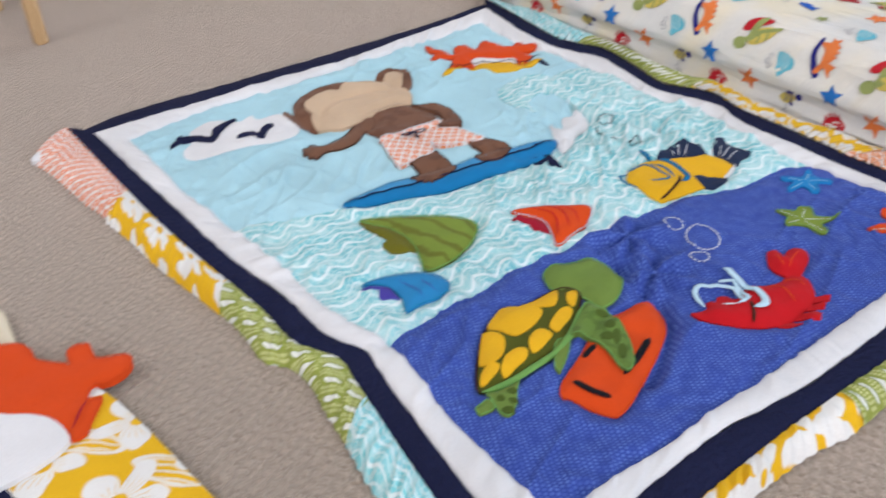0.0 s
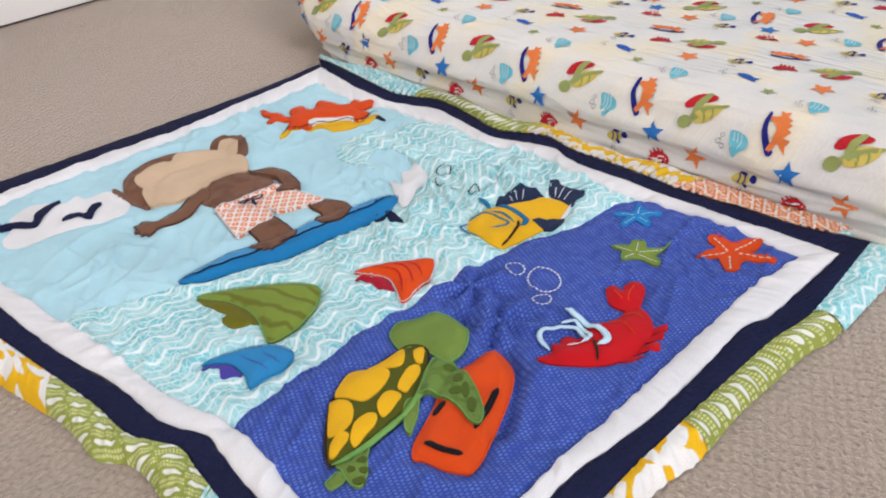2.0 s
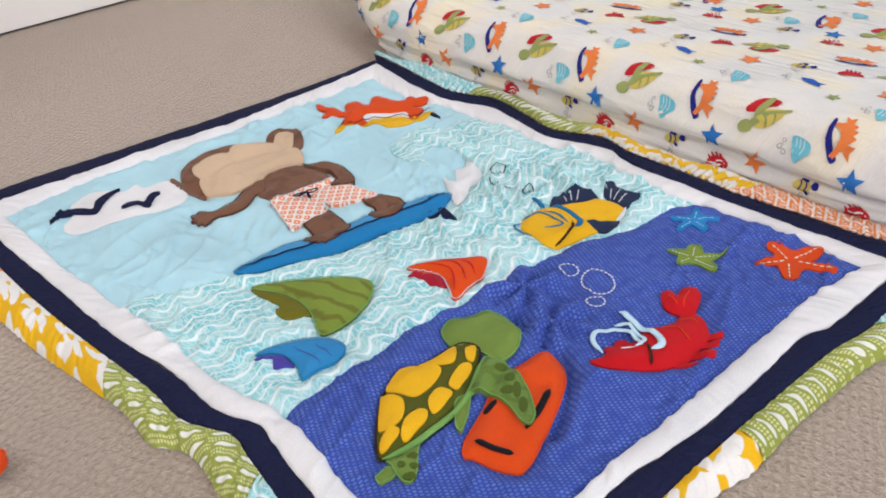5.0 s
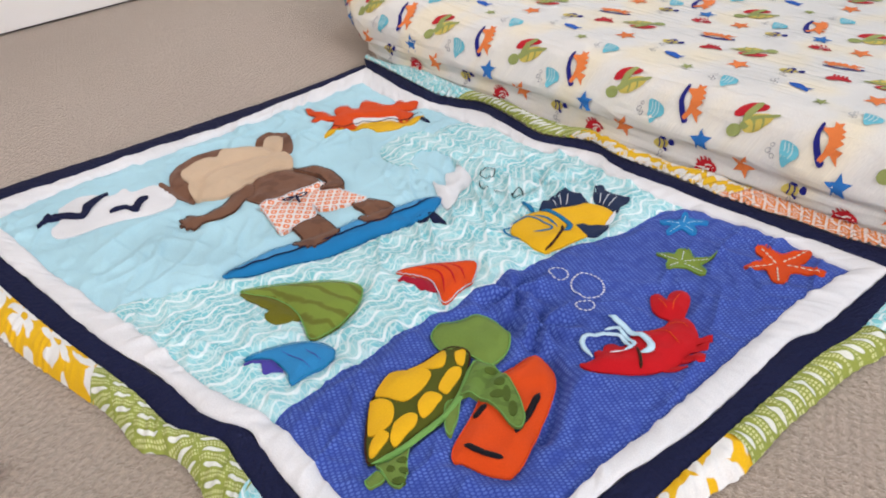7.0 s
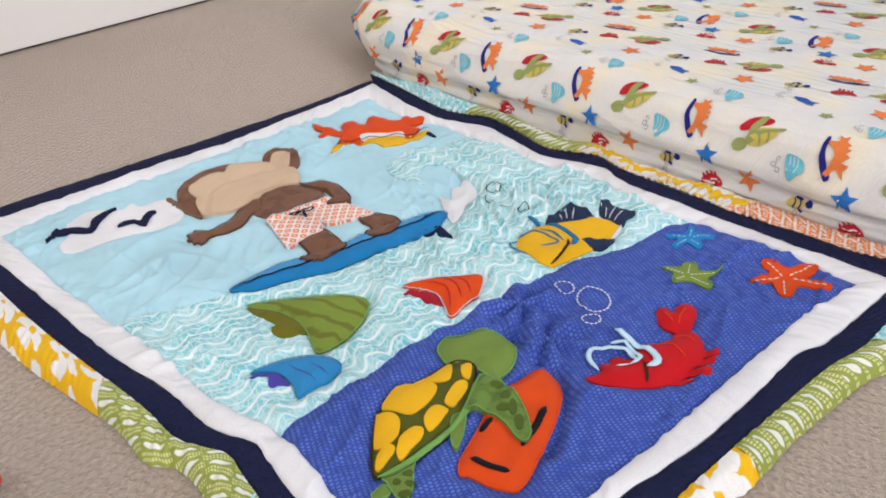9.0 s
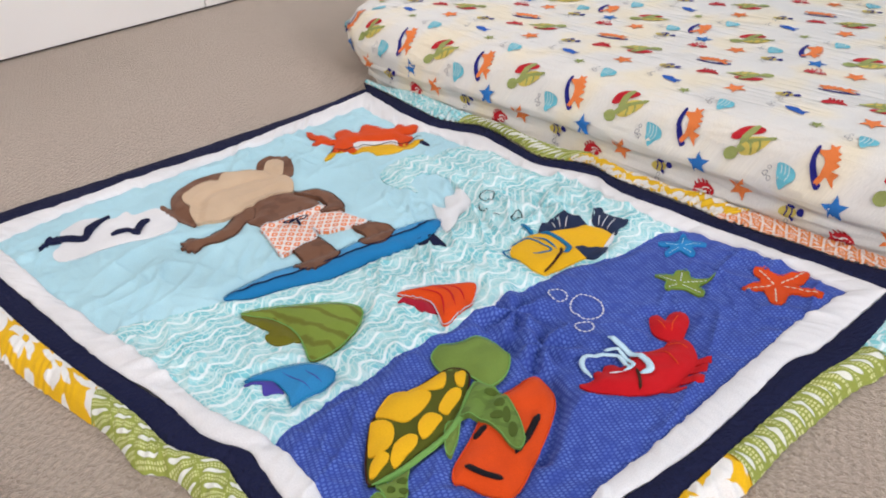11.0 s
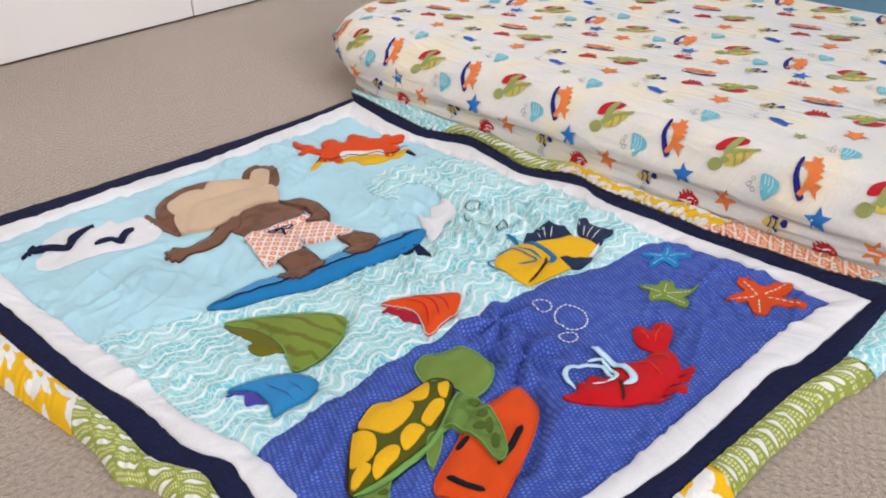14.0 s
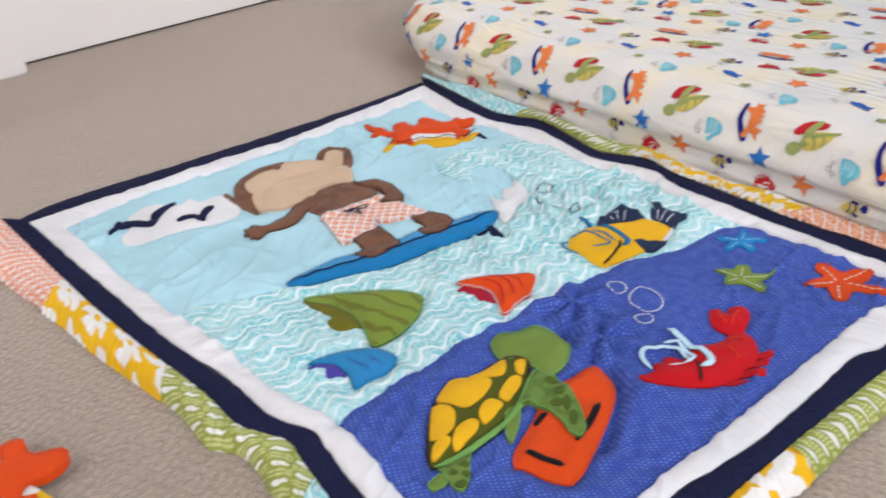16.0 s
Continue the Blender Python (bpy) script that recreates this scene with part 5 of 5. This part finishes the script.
cord("strap", line((-30.9, -75.0), (-30.1, -75.4), (-29.8, -76.6), (-30.2, -78.0), (-31.0, -78.6)), 0.0026, ICE, rb, 0.0080)
cord("strap", line((-32.2, -78.4), (-32.5, -77.9), (-33.1, -77.4)), 0.0012, CHALK, rb, 0.0080, taper=True)
cord("stripe", line((-30.8, -78.9), (-31.8, -80.0), (-32.9, -80.9)), 0.0015, BARK, rb, 0.0075)
for s in (((-25.2, -78.5), (-24.4, -79.2), (-24.4, -80.5)), ((-27.2, -77.8), (-26.7, -79.5), (-27.5, -81.5)), ((-22.6, -75.5), (-23.0, -76.4), (-23.4, -77.2)), ((-20.6, -76.8), (-22.0, -77.1), (-23.1, -77.7))):
    cord("stitch", line(*s), 0.0006, ORANGE, rb, 0.0062)


def star(key, mat, words, arms, dots, r):
    """A five-armed star patch with a row of pale stitches along each arm."""
    ob = patch("star_patch", CURVE[key], mat, quilt, 0.002, 0.002, words, step=0.005)
    cord("edging", CURVE[key], 0.0006, LIME if mat is LEAF else mat, ob, 0.0024, True)
    for tip, mid in arms:
        cord("arm_stitch", np.array([tip, mid]) * CM, r, dots, ob, 0.0036, dash=0.0045 if r > 0.0010 else 0.003)
    return ob


star("star_blue", STARBLUE, "small blue felt starfish patch", (((-8.3, -66.7), (-7.7, -68.2)), ((-5.7, -67.6), (-7.3, -68.4)), ((-5.3, -69.8), (-7.2, -68.7)), ((-8.2, -70.3), (-7.8, -68.9)), ((-10.0, -68.4), (-8.1, -68.5))), ICE, 0.0007)
star("star_green", LEAF, "small green felt starfish patch with pale stitches", (((-15.0, -70.5), (-14.8, -72.7)), ((-12.8, -72.1), (-14.5, -73.0)), ((-12.4, -75.1), (-14.5, -73.2)), ((-14.9, -75.9), (-14.8, -73.4)), ((-16.5, -72.8), (-15.0, -73.0))), CHALK, 0.0008)
star("star_orange", ORANGE, "orange felt starfish patch with pale stitches", (((-10.9, -79.1), (-8.1, -80.6)), ((-6.5, -78.1), (-7.9, -80.8)), ((-3.9, -82.0), (-7.2, -81.1)), ((-6.6, -85.1), (-7.5, -81.6)), ((-11.0, -82.7), (-8.5, -81.2))), CREAM, 0.0013)

# stitched rings
for cx, cy, rx, ry, turn in ((-25.7, -68.7, 1.75, 2.3, -40), (-26.3, -65.1, 1.05, 1.05, 0), (-29.0, -71.0, 1.05, 0.95, 0)):
    cord("white_ring", arc(cx, cy, rx, ry, turn=turn), 0.0013, CHALK, quilt, 0.0020, True, "ring of white stitches", dash=0.0036)
for cx, cy, rx, ry, turn in ((-14.9, -43.0, 1.6, 0.95, 30), (-16.0, -49.4, 1.2, 0.7, 30)):
    cord("black_ring", arc(cx, cy, rx, ry, turn=turn), 0.0007, INK, quilt, 0.0010, True, "thin ring of black stitches")
cord("black_thread", line((-17.4, -44.0), (-18.1, -44.9), (-18.0, -46.0), (-17.6, -46.8), (-17.0, -47.6)), 0.0007, INK, quilt, 0.0010, label="loose curve of black stitches")


# ---------- the mattress in its printed sheet ----------
MX0, MX1, MY0, MY1, MZ = 0.045, 0.805, -1.12, 0.256, 0.126
RC, RT = 0.20, 0.070


def outline_at(k):
    """Plan of the mattress's side, k in metres round from the far corner; rounded corners."""
    segs = [("l", (MX0, MY0 + RC), (MX0, MY1 - RC)), ("a", (MX0 + RC, MY1 - RC), 180), ("l", (MX0 + RC, MY1), (MX1 - RC, MY1)), ("a", (MX1 - RC, MY1 - RC), 90),
            ("l", (MX1, MY1 - RC), (MX1, MY0 + RC)), ("a", (MX1 - RC, MY0 + RC), 0), ("l", (MX1 - RC, MY0), (MX0 + RC, MY0)), ("a", (MX0 + RC, MY0 + RC), -90)]
    out = []
    for kind, a, b in segs:
        if kind == "l":
            d = math.dist(a, b)
            m = int(d / k)
            out += [((a[0] + (b[0] - a[0]) * i / m, a[1] + (b[1] - a[1]) * i / m)) for i in range(m)]
        else:
            m = int(RC * math.pi / 2 / k)
            out += [(a[0] + RC * math.cos(radians(b - 90 * i / m)), a[1] + RC * math.sin(radians(b - 90 * i / m))) for i in range(m)]
    return np.array(out)


def tucked(y):
    """How far the sheet is pulled under, from 0 on the long side to 1 round the far end."""
    k = np.clip((y - (MY1 - 0.30)) / 0.26, 0, 1)
    return k * k * (3 - 2 * k)


def drape(s, pull=0.0):
    """Inset and height of the sheet's side, s metres up from the floor along the cloth."""
    side_h = MZ - RT
    a = np.clip((s - side_h) / RT, 0, math.pi / 2)
    inset = np.where(s < side_h, 0.008 * np.clip(1 - s / 0.045, 0, 1) ** 2 + 0.004 * np.sin(s * 40), RT * (1 - np.cos(a)))
    inset = inset + 0.055 * pull * np.clip(1 - s / 0.09, 0, 1) ** 1.4
    z = np.where(s < side_h, s, side_h + RT * np.sin(a))
    over = np.maximum(0, s - side_h - RT * math.pi / 2)
    return inset + over, z


S_TOP = MZ - RT + RT * math.pi / 2


def ripple(x, y, z):
    """Slack folds of the sheet: long along the sides, soft on top."""
    w = np.clip((MZ + 0.004 - z) / 0.05, 0.10, 1)
    lines = vnoise(y * 3.0 + x * 1.0, z * 75 + x * 4, 21)
    f = 0.0064 * (1 - np.abs(lines)) ** 3 * w + 0.0026 * vnoise(y * 9 + x * 3, z * 34, 22) * w
    f = f + 0.0060 * (1 - np.abs(vnoise(y * 2.6 + z * 9, z * 48 + x * 9 + y * 1.5, 25))) ** 6 * w
    return f + 0.0030 * vnoise(x * 6, y * 6, 23) + 0.0012 * vnoise(x * 22, y * 9, 24)


def sheet_point(y, s, g=0.0):
    """A point of the sheet: y along the mattress, s metres from the floor over the near edge; g lifts it off the cloth.
    Low on the side, what lies past the straight part goes round the corner."""
    inset, z = drape(s, tucked(np.minimum(y, MY1)))
    bend = np.clip((y - (MY1 - RC)) / RC, 0, math.pi / 2)
    round_ = (np.min(s) < S_TOP) & (y > MY1 - RC) & (inset < RC)
    x = np.where(round_, MX0 + RC - (RC - inset) * np.cos(bend), MX0 + inset)
    yy = np.where(round_, MY1 - RC + (RC - inset) * np.sin(bend), y)
    nx, ny = np.where(round_, -np.cos(bend), -1.0), np.where(round_, np.sin(bend), 0.0)
    f = ripple(x, yy, z) + g
    k = np.clip((s - (MZ - RT)) / (RT * math.pi / 2), 0, 1) * math.pi / 2
    return x + nx * f * np.cos(k), yy + ny * f * np.cos(k), z + f * np.sin(k)


mattress = base("crib_mattress", 0.43, -0.46)
tagged(mattress, "crib mattress in a cream fitted sheet printed with sea motifs", "mattress")
ring = outline_at(0.006)
nxt, prv = np.roll(ring, -1, 0), np.roll(ring, 1, 0)
tang = nxt - prv
norm = np.c_[-tang[:, 1], tang[:, 0]] / np.hypot(*tang.T)[:, None]
if ((norm * (ring - ring.mean(0))).sum(1)).mean() < 0:
    norm = -norm
levels = np.r_[np.linspace(0, MZ - RT, 16), np.linspace(MZ - RT, S_TOP, 12)[1:], S_TOP + np.array([0.008, 0.016])]
rows_ = []
for s in levels:
    inset, z = drape(np.full(len(ring), s), tucked(ring[:, 1]))
    p = ring - norm * inset[:, None]
    f = ripple(p[:, 0], p[:, 1], z)
    k = np.clip((s - (MZ - RT)) / (RT * math.pi / 2), 0, 1) * math.pi / 2
    rows_.append(np.c_[p + norm * (f * math.cos(k))[:, None], z + f * math.sin(k)])
verts = np.concatenate(rows_)
n_ring, faces = len(ring), []
for i in range(len(levels) - 1):
    for j in range(n_ring):
        a, b = i * n_ring + j, i * n_ring + (j + 1) % n_ring
        faces.append((a, a + n_ring, b + n_ring, b))
last = rows_[-1]
cap, tris = triangulated(last[:, :2].copy(), 0.010)
z_cap = MZ + ripple(cap[:, 0], cap[:, 1], np.full(len(cap), MZ))
off = len(verts)
verts = np.r_[verts, np.c_[cap, z_cap]]
faces += [tuple(off + i for i in t) for t in tris]
uv = np.c_[verts[:, 0] - verts[:, 2] * 0.6, verts[:, 1] + verts[:, 2] * 0.4]
sheet = link_mesh("fitted_sheet", mesh_of("fitted_sheet", verts, faces, uv), SHEET, mattress, "cream cotton fitted sheet with loose creases")


# motifs of the print: pieces of (material, outline) in centimetres; first axis along the mattress, second up the cloth
def ell(cx, cy, rx, ry, turn=0, n=14):
    return arc(cx, cy, rx, ry, turn=turn, n=n) / CM


def starry(r, turn=90, fat=0.45):
    t = np.radians(np.arange(10) * 36 + turn)
    q = np.where(np.arange(10) % 2, fat, 1.0) * r
    return catmull(np.c_[q * np.cos(t), q * np.sin(t)], 2)


def blob(*pts):
    return catmull(np.array(pts, float), 3)


def ringlet(cx, cy, r):
    o, i = ell(cx, cy, r, r, n=12), ell(cx, cy, r * 0.72, r * 0.72, n=12)
    return ("ring", o, i)


def bubbles(cx, cy):
    return [(P_GREY, ringlet(cx, cy, 0.42)), (P_GREY, ringlet(cx + 0.75, cy - 0.55, 0.38)), (P_GREY, ringlet(cx + 0.2, cy + 0.9, 0.33))]


TURTLE = [
    (P_RED, blob((-2.9, 0.3), (-2.3, 2.0), (-0.6, 3.0), (1.4, 2.9), (1.2, 2.0), (-0.4, 1.2), (-1.8, 0.2))),
    (P_YELLOW, blob((-0.9, -1.6), (-0.6, 0.4), (1.0, 1.4), (3.0, 1.5), (2.6, 0.0), (0.9, -1.5))),
    (P_GREEN, ell(-2.2, -1.9, 1.15, 1.0, 20)),
    (P_GREEN, blob((-1.6, -1.0), (-0.5, 0.3), (1.2, 1.1), (3.6, 1.9), (3.3, 1.2), (1.0, 0.4), (-0.6, -1.4))),
    (P_GREEN, blob((0.1, 0.3), (0.6, -0.6), (0.7, -1.4), (0.9, -1.3), (0.9, -0.5), (0.4, 0.4))),
    (P_GREEN, blob((1.4, 0.8), (1.8, 0.0), (1.8, -0.8), (2.0, -0.7), (2.1, 0.0), (1.7, 0.9))),
    (P_GREEN, blob((-1.2, -0.4), (-1.1, 1.5), (-0.2, 3.0), (0.6, 3.0), (0.2, 1.6), (-0.2, 0.3))),
]
CRAB = [
    (P_NAVY, blob((-2.4, 2.7), (-1.9, 2.6), (-1.7, 0.6), (-0.6, -1.6), (0.3, -2.7), (-0.3, -3.3), (-1.6, -1.8), (-2.4, 0.4))),
    (P_ORANGE, catmull(np.array([(-1.9, 2.1), (-1.1, 2.3), (-0.6, 2.6), (-0.9, 3.4), (-0.2, 3.1), (0.5, 3.5), (0.4, 2.6), (1.2, 2.2), (0.9, 1.6), (1.6, 1.3), (1.1, 0.7), (1.8, 0.4), (1.0, -0.6), (2.2, -0.8), (1.6, -1.6), (2.0, -2.7), (0.9, -1.8), (0.4, -1.5), (-0.2, -2.7), (-0.9, -2.4), (-0.4, -1.2), (-0.3, 0.0), (-0.7, 1.0), (-1.5, 1.5)]), 2)),
]
FLAT_CRAB = [(m, np.c_[-o[:, 1], o[:, 0] * 0.8]) for m, o in CRAB]
FLY = [(m, np.c_[-o[:, 0] * 0.95, -o[:, 1] * 0.95]) for m, o in TURTLE]
BLUESTAR, ORANGESTAR, GREENSTAR = [(P_BLUE, starry(1.9, 100))], [(P_ORANGE, starry(2.05, 75))], [(P_GREEN, starry(1.3, 80, 0.4))]
SHELLFISH = [(P_AQUA, blob((-1.6, 1.3), (-0.2, 1.5), (1.3, 0.9), (1.7, -0.3), (0.9, -1.1), (0.2, -1.9), (-0.7, -0.9)))] + [(P_PALE, blob((x, 1.25), (x + 0.35, 0.2), (x + 0.3, -0.75), (x + 0.5, -0.75), (x + 0.55, 0.2), (x + 0.2, 1.25))) for x in (-1.0, -0.4, 0.2)] + bubbles(-2.7, -0.4)
DART = [(P_ROYAL, blob((-2.0, 0.5), (-0.4, 1.0), (1.0, 0.3), (2.0, 0.6), (1.5, -0.3), (1.7, -1.1), (0.4, -0.8), (-1.0, -0.5)))] + bubbles(-4.2, -0.4)
SHRIMP = [(P_RED, blob((-1.9, -0.9), (-1.6, 0.3), (-0.4, 1.0), (1.0, 0.8), (1.9, 0.0), (1.3, -0.1), (0.2, -0.4), (-0.9, -1.1)))] + [(P_RED, blob((x, 0.6), (x - 0.25, 1.4), (x + 0.1, 1.4), (x + 0.3, 0.6))) for x in (-1.3, -0.7, 0.0, 0.6)]
YFISH = [(P_YELLOW, blob((-1.7, -0.4), (-1.0, 0.5), (0.2, 0.75), (1.1, 0.2), (0.5, -0.8), (-0.7, -1.1))), (P_NAVY, blob((1.0, 0.3), (1.5, 1.1), (2.0, 0.9), (2.1, 0.1), (1.5, -0.1))), (P_NAVY, blob((-0.6, 0.75), (0.0, 1.3), (0.7, 0.85), (0.2, 0.55)))]
YFISH += [(P_NAVY, blob((x, 0.6), (x + 0.22, 0.0), (x + 0.05, -0.85), (x + 0.25, -0.85), (x + 0.45, 0.0), (x + 0.22, 0.65))) for x in (-0.75, 0.1)] + [(P_NAVY, blob((0.1, -0.8), (0.7, -1.3), (0.9, -0.9), (0.6, -0.6)))] + bubbles(-0.3, -2.4)
RED_CRAB = [(P_RED, blob((-1.9, -0.8), (-1.5, 0.4), (-0.5, 1.1), (0.7, 1.1), (1.7, 0.4), (1.8, -0.1), (1.0, 0.1), (0.2, -0.2), (-0.2, -1.1), (-1.0, -0.9))), (P_RED, ell(0.9, -0.3, 0.5, 0.4))] + [(P_RED, blob((x, y), (x - 0.35, y + 0.5), (x - 0.05, y + 0.55), (x + 0.3, y + 0.1))) for x, y in ((-1.6, 0.2), (-1.1, 0.8), (-0.4, 1.1), (0.3, 1.1))] + [(P_CREAM, blob((-0.2, 0.2), (0.5, 0.45), (1.2, 0.25), (1.25, 0.4), (0.5, 0.65), (-0.25, 0.4))), (P_CREAM, blob((-0.1, -0.5), (0.3, -0.1), (0.75, -0.05), (0.7, 0.1), (0.2, 0.05), (-0.25, -0.4)))]
PERIOD_Y, PERIOD_S = 0.188, 0.325
S_ROW = 0.108
CELL = [
    (TURTLE, -0.682, 0.0), (CRAB, -0.594, 0.0), (SHELLFISH, -0.802, 0.052), (GREENSTAR, -0.737, 0.062), (DART, -0.697, 0.088), (ORANGESTAR, -0.785, 0.110), (YFISH, -0.661, 0.132),
    (SHRIMP, -0.720, 0.145), (FLY, -0.771, 0.172), (FLAT_CRAB, -0.699, 0.198), (RED_CRAB, -0.639, 0.249), (YFISH, -0.566, 0.262), (ORANGESTAR, -0.689, 0.268), (BLUESTAR, -0.624, 0.284), (SHELLFISH, -0.737, 0.302),
]


def motif(pieces, y0, s0, turn):
    """One printed motif laid on the sheet."""
    verts, faces, mats, slots = [], [], [], []
    c, sn = math.cos(turn), math.sin(turn)
    for layer, (mat, shape) in enumerate(pieces):
        if isinstance(shape, tuple):
            o, i = shape[1] * CM * 0.84, shape[2] * CM * 0.84
            pts, m = np.r_[o, i], len(o)
            tris = [(k, (k + 1) % m, m + (k + 1) % m, m + k) for k in range(m)]
        else:
            pts, tris = triangulated(shape * CM * 0.84, 0.006)
        u = pts[:, 0] * c - pts[:, 1] * sn
        v = pts[:, 0] * sn + pts[:, 1] * c
        g = 0.0012 + 0.0002 * min(layer, 5)
        px, py, pz = sheet_point(y0 - u, s0 + v, g)
        if mat not in mats:
            mats.append(mat)
        start = len(verts)
        verts += list(zip(px, py, pz))
        faces += [tuple(start + t for t in f) for f in tris]
        slots += [mats.index(mat)] * len(tris)
    me = mesh_of("printed_motif", verts, faces)
    me.polygons.foreach_set("material_index", slots)
    link_mesh("printed_motif", me, mats, sheet)


rng = random.Random(4)
for pieces, y0, ds in CELL:
    for i in range(-3, 6):
        for j in range(-1, 3):
            y, s = y0 + i * PERIOD_Y + rng.uniform(-0.003, 0.003), S_ROW + ds + j * PERIOD_S
            x = MX0 + RT + s - S_TOP
            past = max(0.0, y - (MY1 - RC))
            on_top = x < MX1 - RT and (y < MY1 - RC or math.hypot(max(0.0, MX0 + RC - x), past) < RC - 0.055)
            fits = on_top if s > S_TOP + 0.02 else y < MY1 - RC + 0.20
            if 0.026 < s and fits and MY0 + 0.2 < y:
                motif(pieces, y, s, rng.uniform(-0.06, 0.06))


# ---------- the fabric organiser at the quilt's side ----------
def stacker_z(x, y):
    x, y = np.asarray(x, float), np.asarray(y, float)
    return 0.008 + 0.003 * vnoise(x * 12, y * 12, 31) + 0.0012 * vnoise(x * 40, y * 40, 32)


SHIFT = np.array((-0.008, -0.012))
stack = base("fabric_organiser", -0.93, -0.60)
tagged(stack, "yellow flower-print fabric organiser with an orange figure, lying on carpet", "organiser")
FRONT = catmull(np.array([(-99.5, -50.5), (-93.5, -50.0), (-89.4, -50.4), (-85.6, -47.8), (-84.0, -50.0), (-82.8, -55.8), (-81.2, -67), (-79.6, -80), (-90, -83), (-103, -78)]), 5) * CM + SHIFT
patch("front_panel", FRONT, LEAFY, stack, 0.0, 0.006, "yellow and white flower-print panel", height=stacker_z, step=0.012)
patch("navy_panel", catmull(np.array([(-103, -58.5), (-95.4, -55.4), (-93.8, -57.6), (-93.2, -64), (-95, -72), (-103, -72)]), 4) * CM + SHIFT, NAVY, stack, 0.006, 0.003, height=stacker_z, step=0.012)
CLAW = catmull(np.array([(-92.5, -36.5), (-91.3, -38.2), (-90.1, -38.7), (-89.2, -39.7), (-88.8, -41.2), (-88.8, -42.7), (-88.1, -43.7), (-87.1, -44.8), (-86.4, -45.4), (-86.1, -43.8), (-85.4, -43.2), (-84.5, -43.4), (-84.1, -44.0), (-84.2, -45.3), (-84.1, -46.4), (-83.0, -47.0), (-81.9, -47.5), (-81.5, -48.5), (-82.0, -49.4), (-83.0, -50.0), (-84.3, -50.1), (-85.4, -49.7), (-86.1, -50.3), (-86.4, -51.3), (-85.4, -51.8), (-86.2, -53.1), (-87.1, -54.3), (-88.0, -55.5), (-89.2, -55.4), (-89.8, -53.4), (-95.3, -49.2)]), 5) * CM
patch("orange_figure", CLAW, ORANGE, stack, 0.008, 0.006, "plain orange felt figure", height=stacker_z, step=0.009)
cord("edging", CLAW, 0.0009, ORANGE, stack, 0.009, True, height=stacker_z)
patch("white_oval", catmull(np.array([(-94.9, -48.3), (-92.4, -49.5), (-90.8, -50.7), (-89.8, -52.1), (-89.3, -53.7), (-89.2, -55.2), (-89.6, -55.8), (-90.8, -56.3), (-92.4, -56.7), (-93.8, -56.9), (-95.2, -57.1), (-96.9, -57.4)]), 5) * CM, WHITE, stack, 0.0155, 0.003, height=stacker_z, step=0.01)
# Dark red cord drawn in for the shaded crease of a fold.
cord("fold", line((-86.5, -51.7), (-87.5, -52.8), (-88.7, -54.5)), 0.0011, DARKRED, stack, 0.0165, height=stacker_z, taper=True)
cord("ribbon", catmull(np.array([(-0.8985, -0.320), (-0.8995, -0.345), (-0.902, -0.392)]), 6, False), 0.0065, CREAM, stack, -0.005, label="cream ribbon tie", height=stacker_z)
cord("ribbon", catmull(np.array([(-0.906, -0.330), (-0.907, -0.352), (-0.906, -0.390)]), 6, False), 0.003, CREAM, stack, -0.005, height=stacker_z)
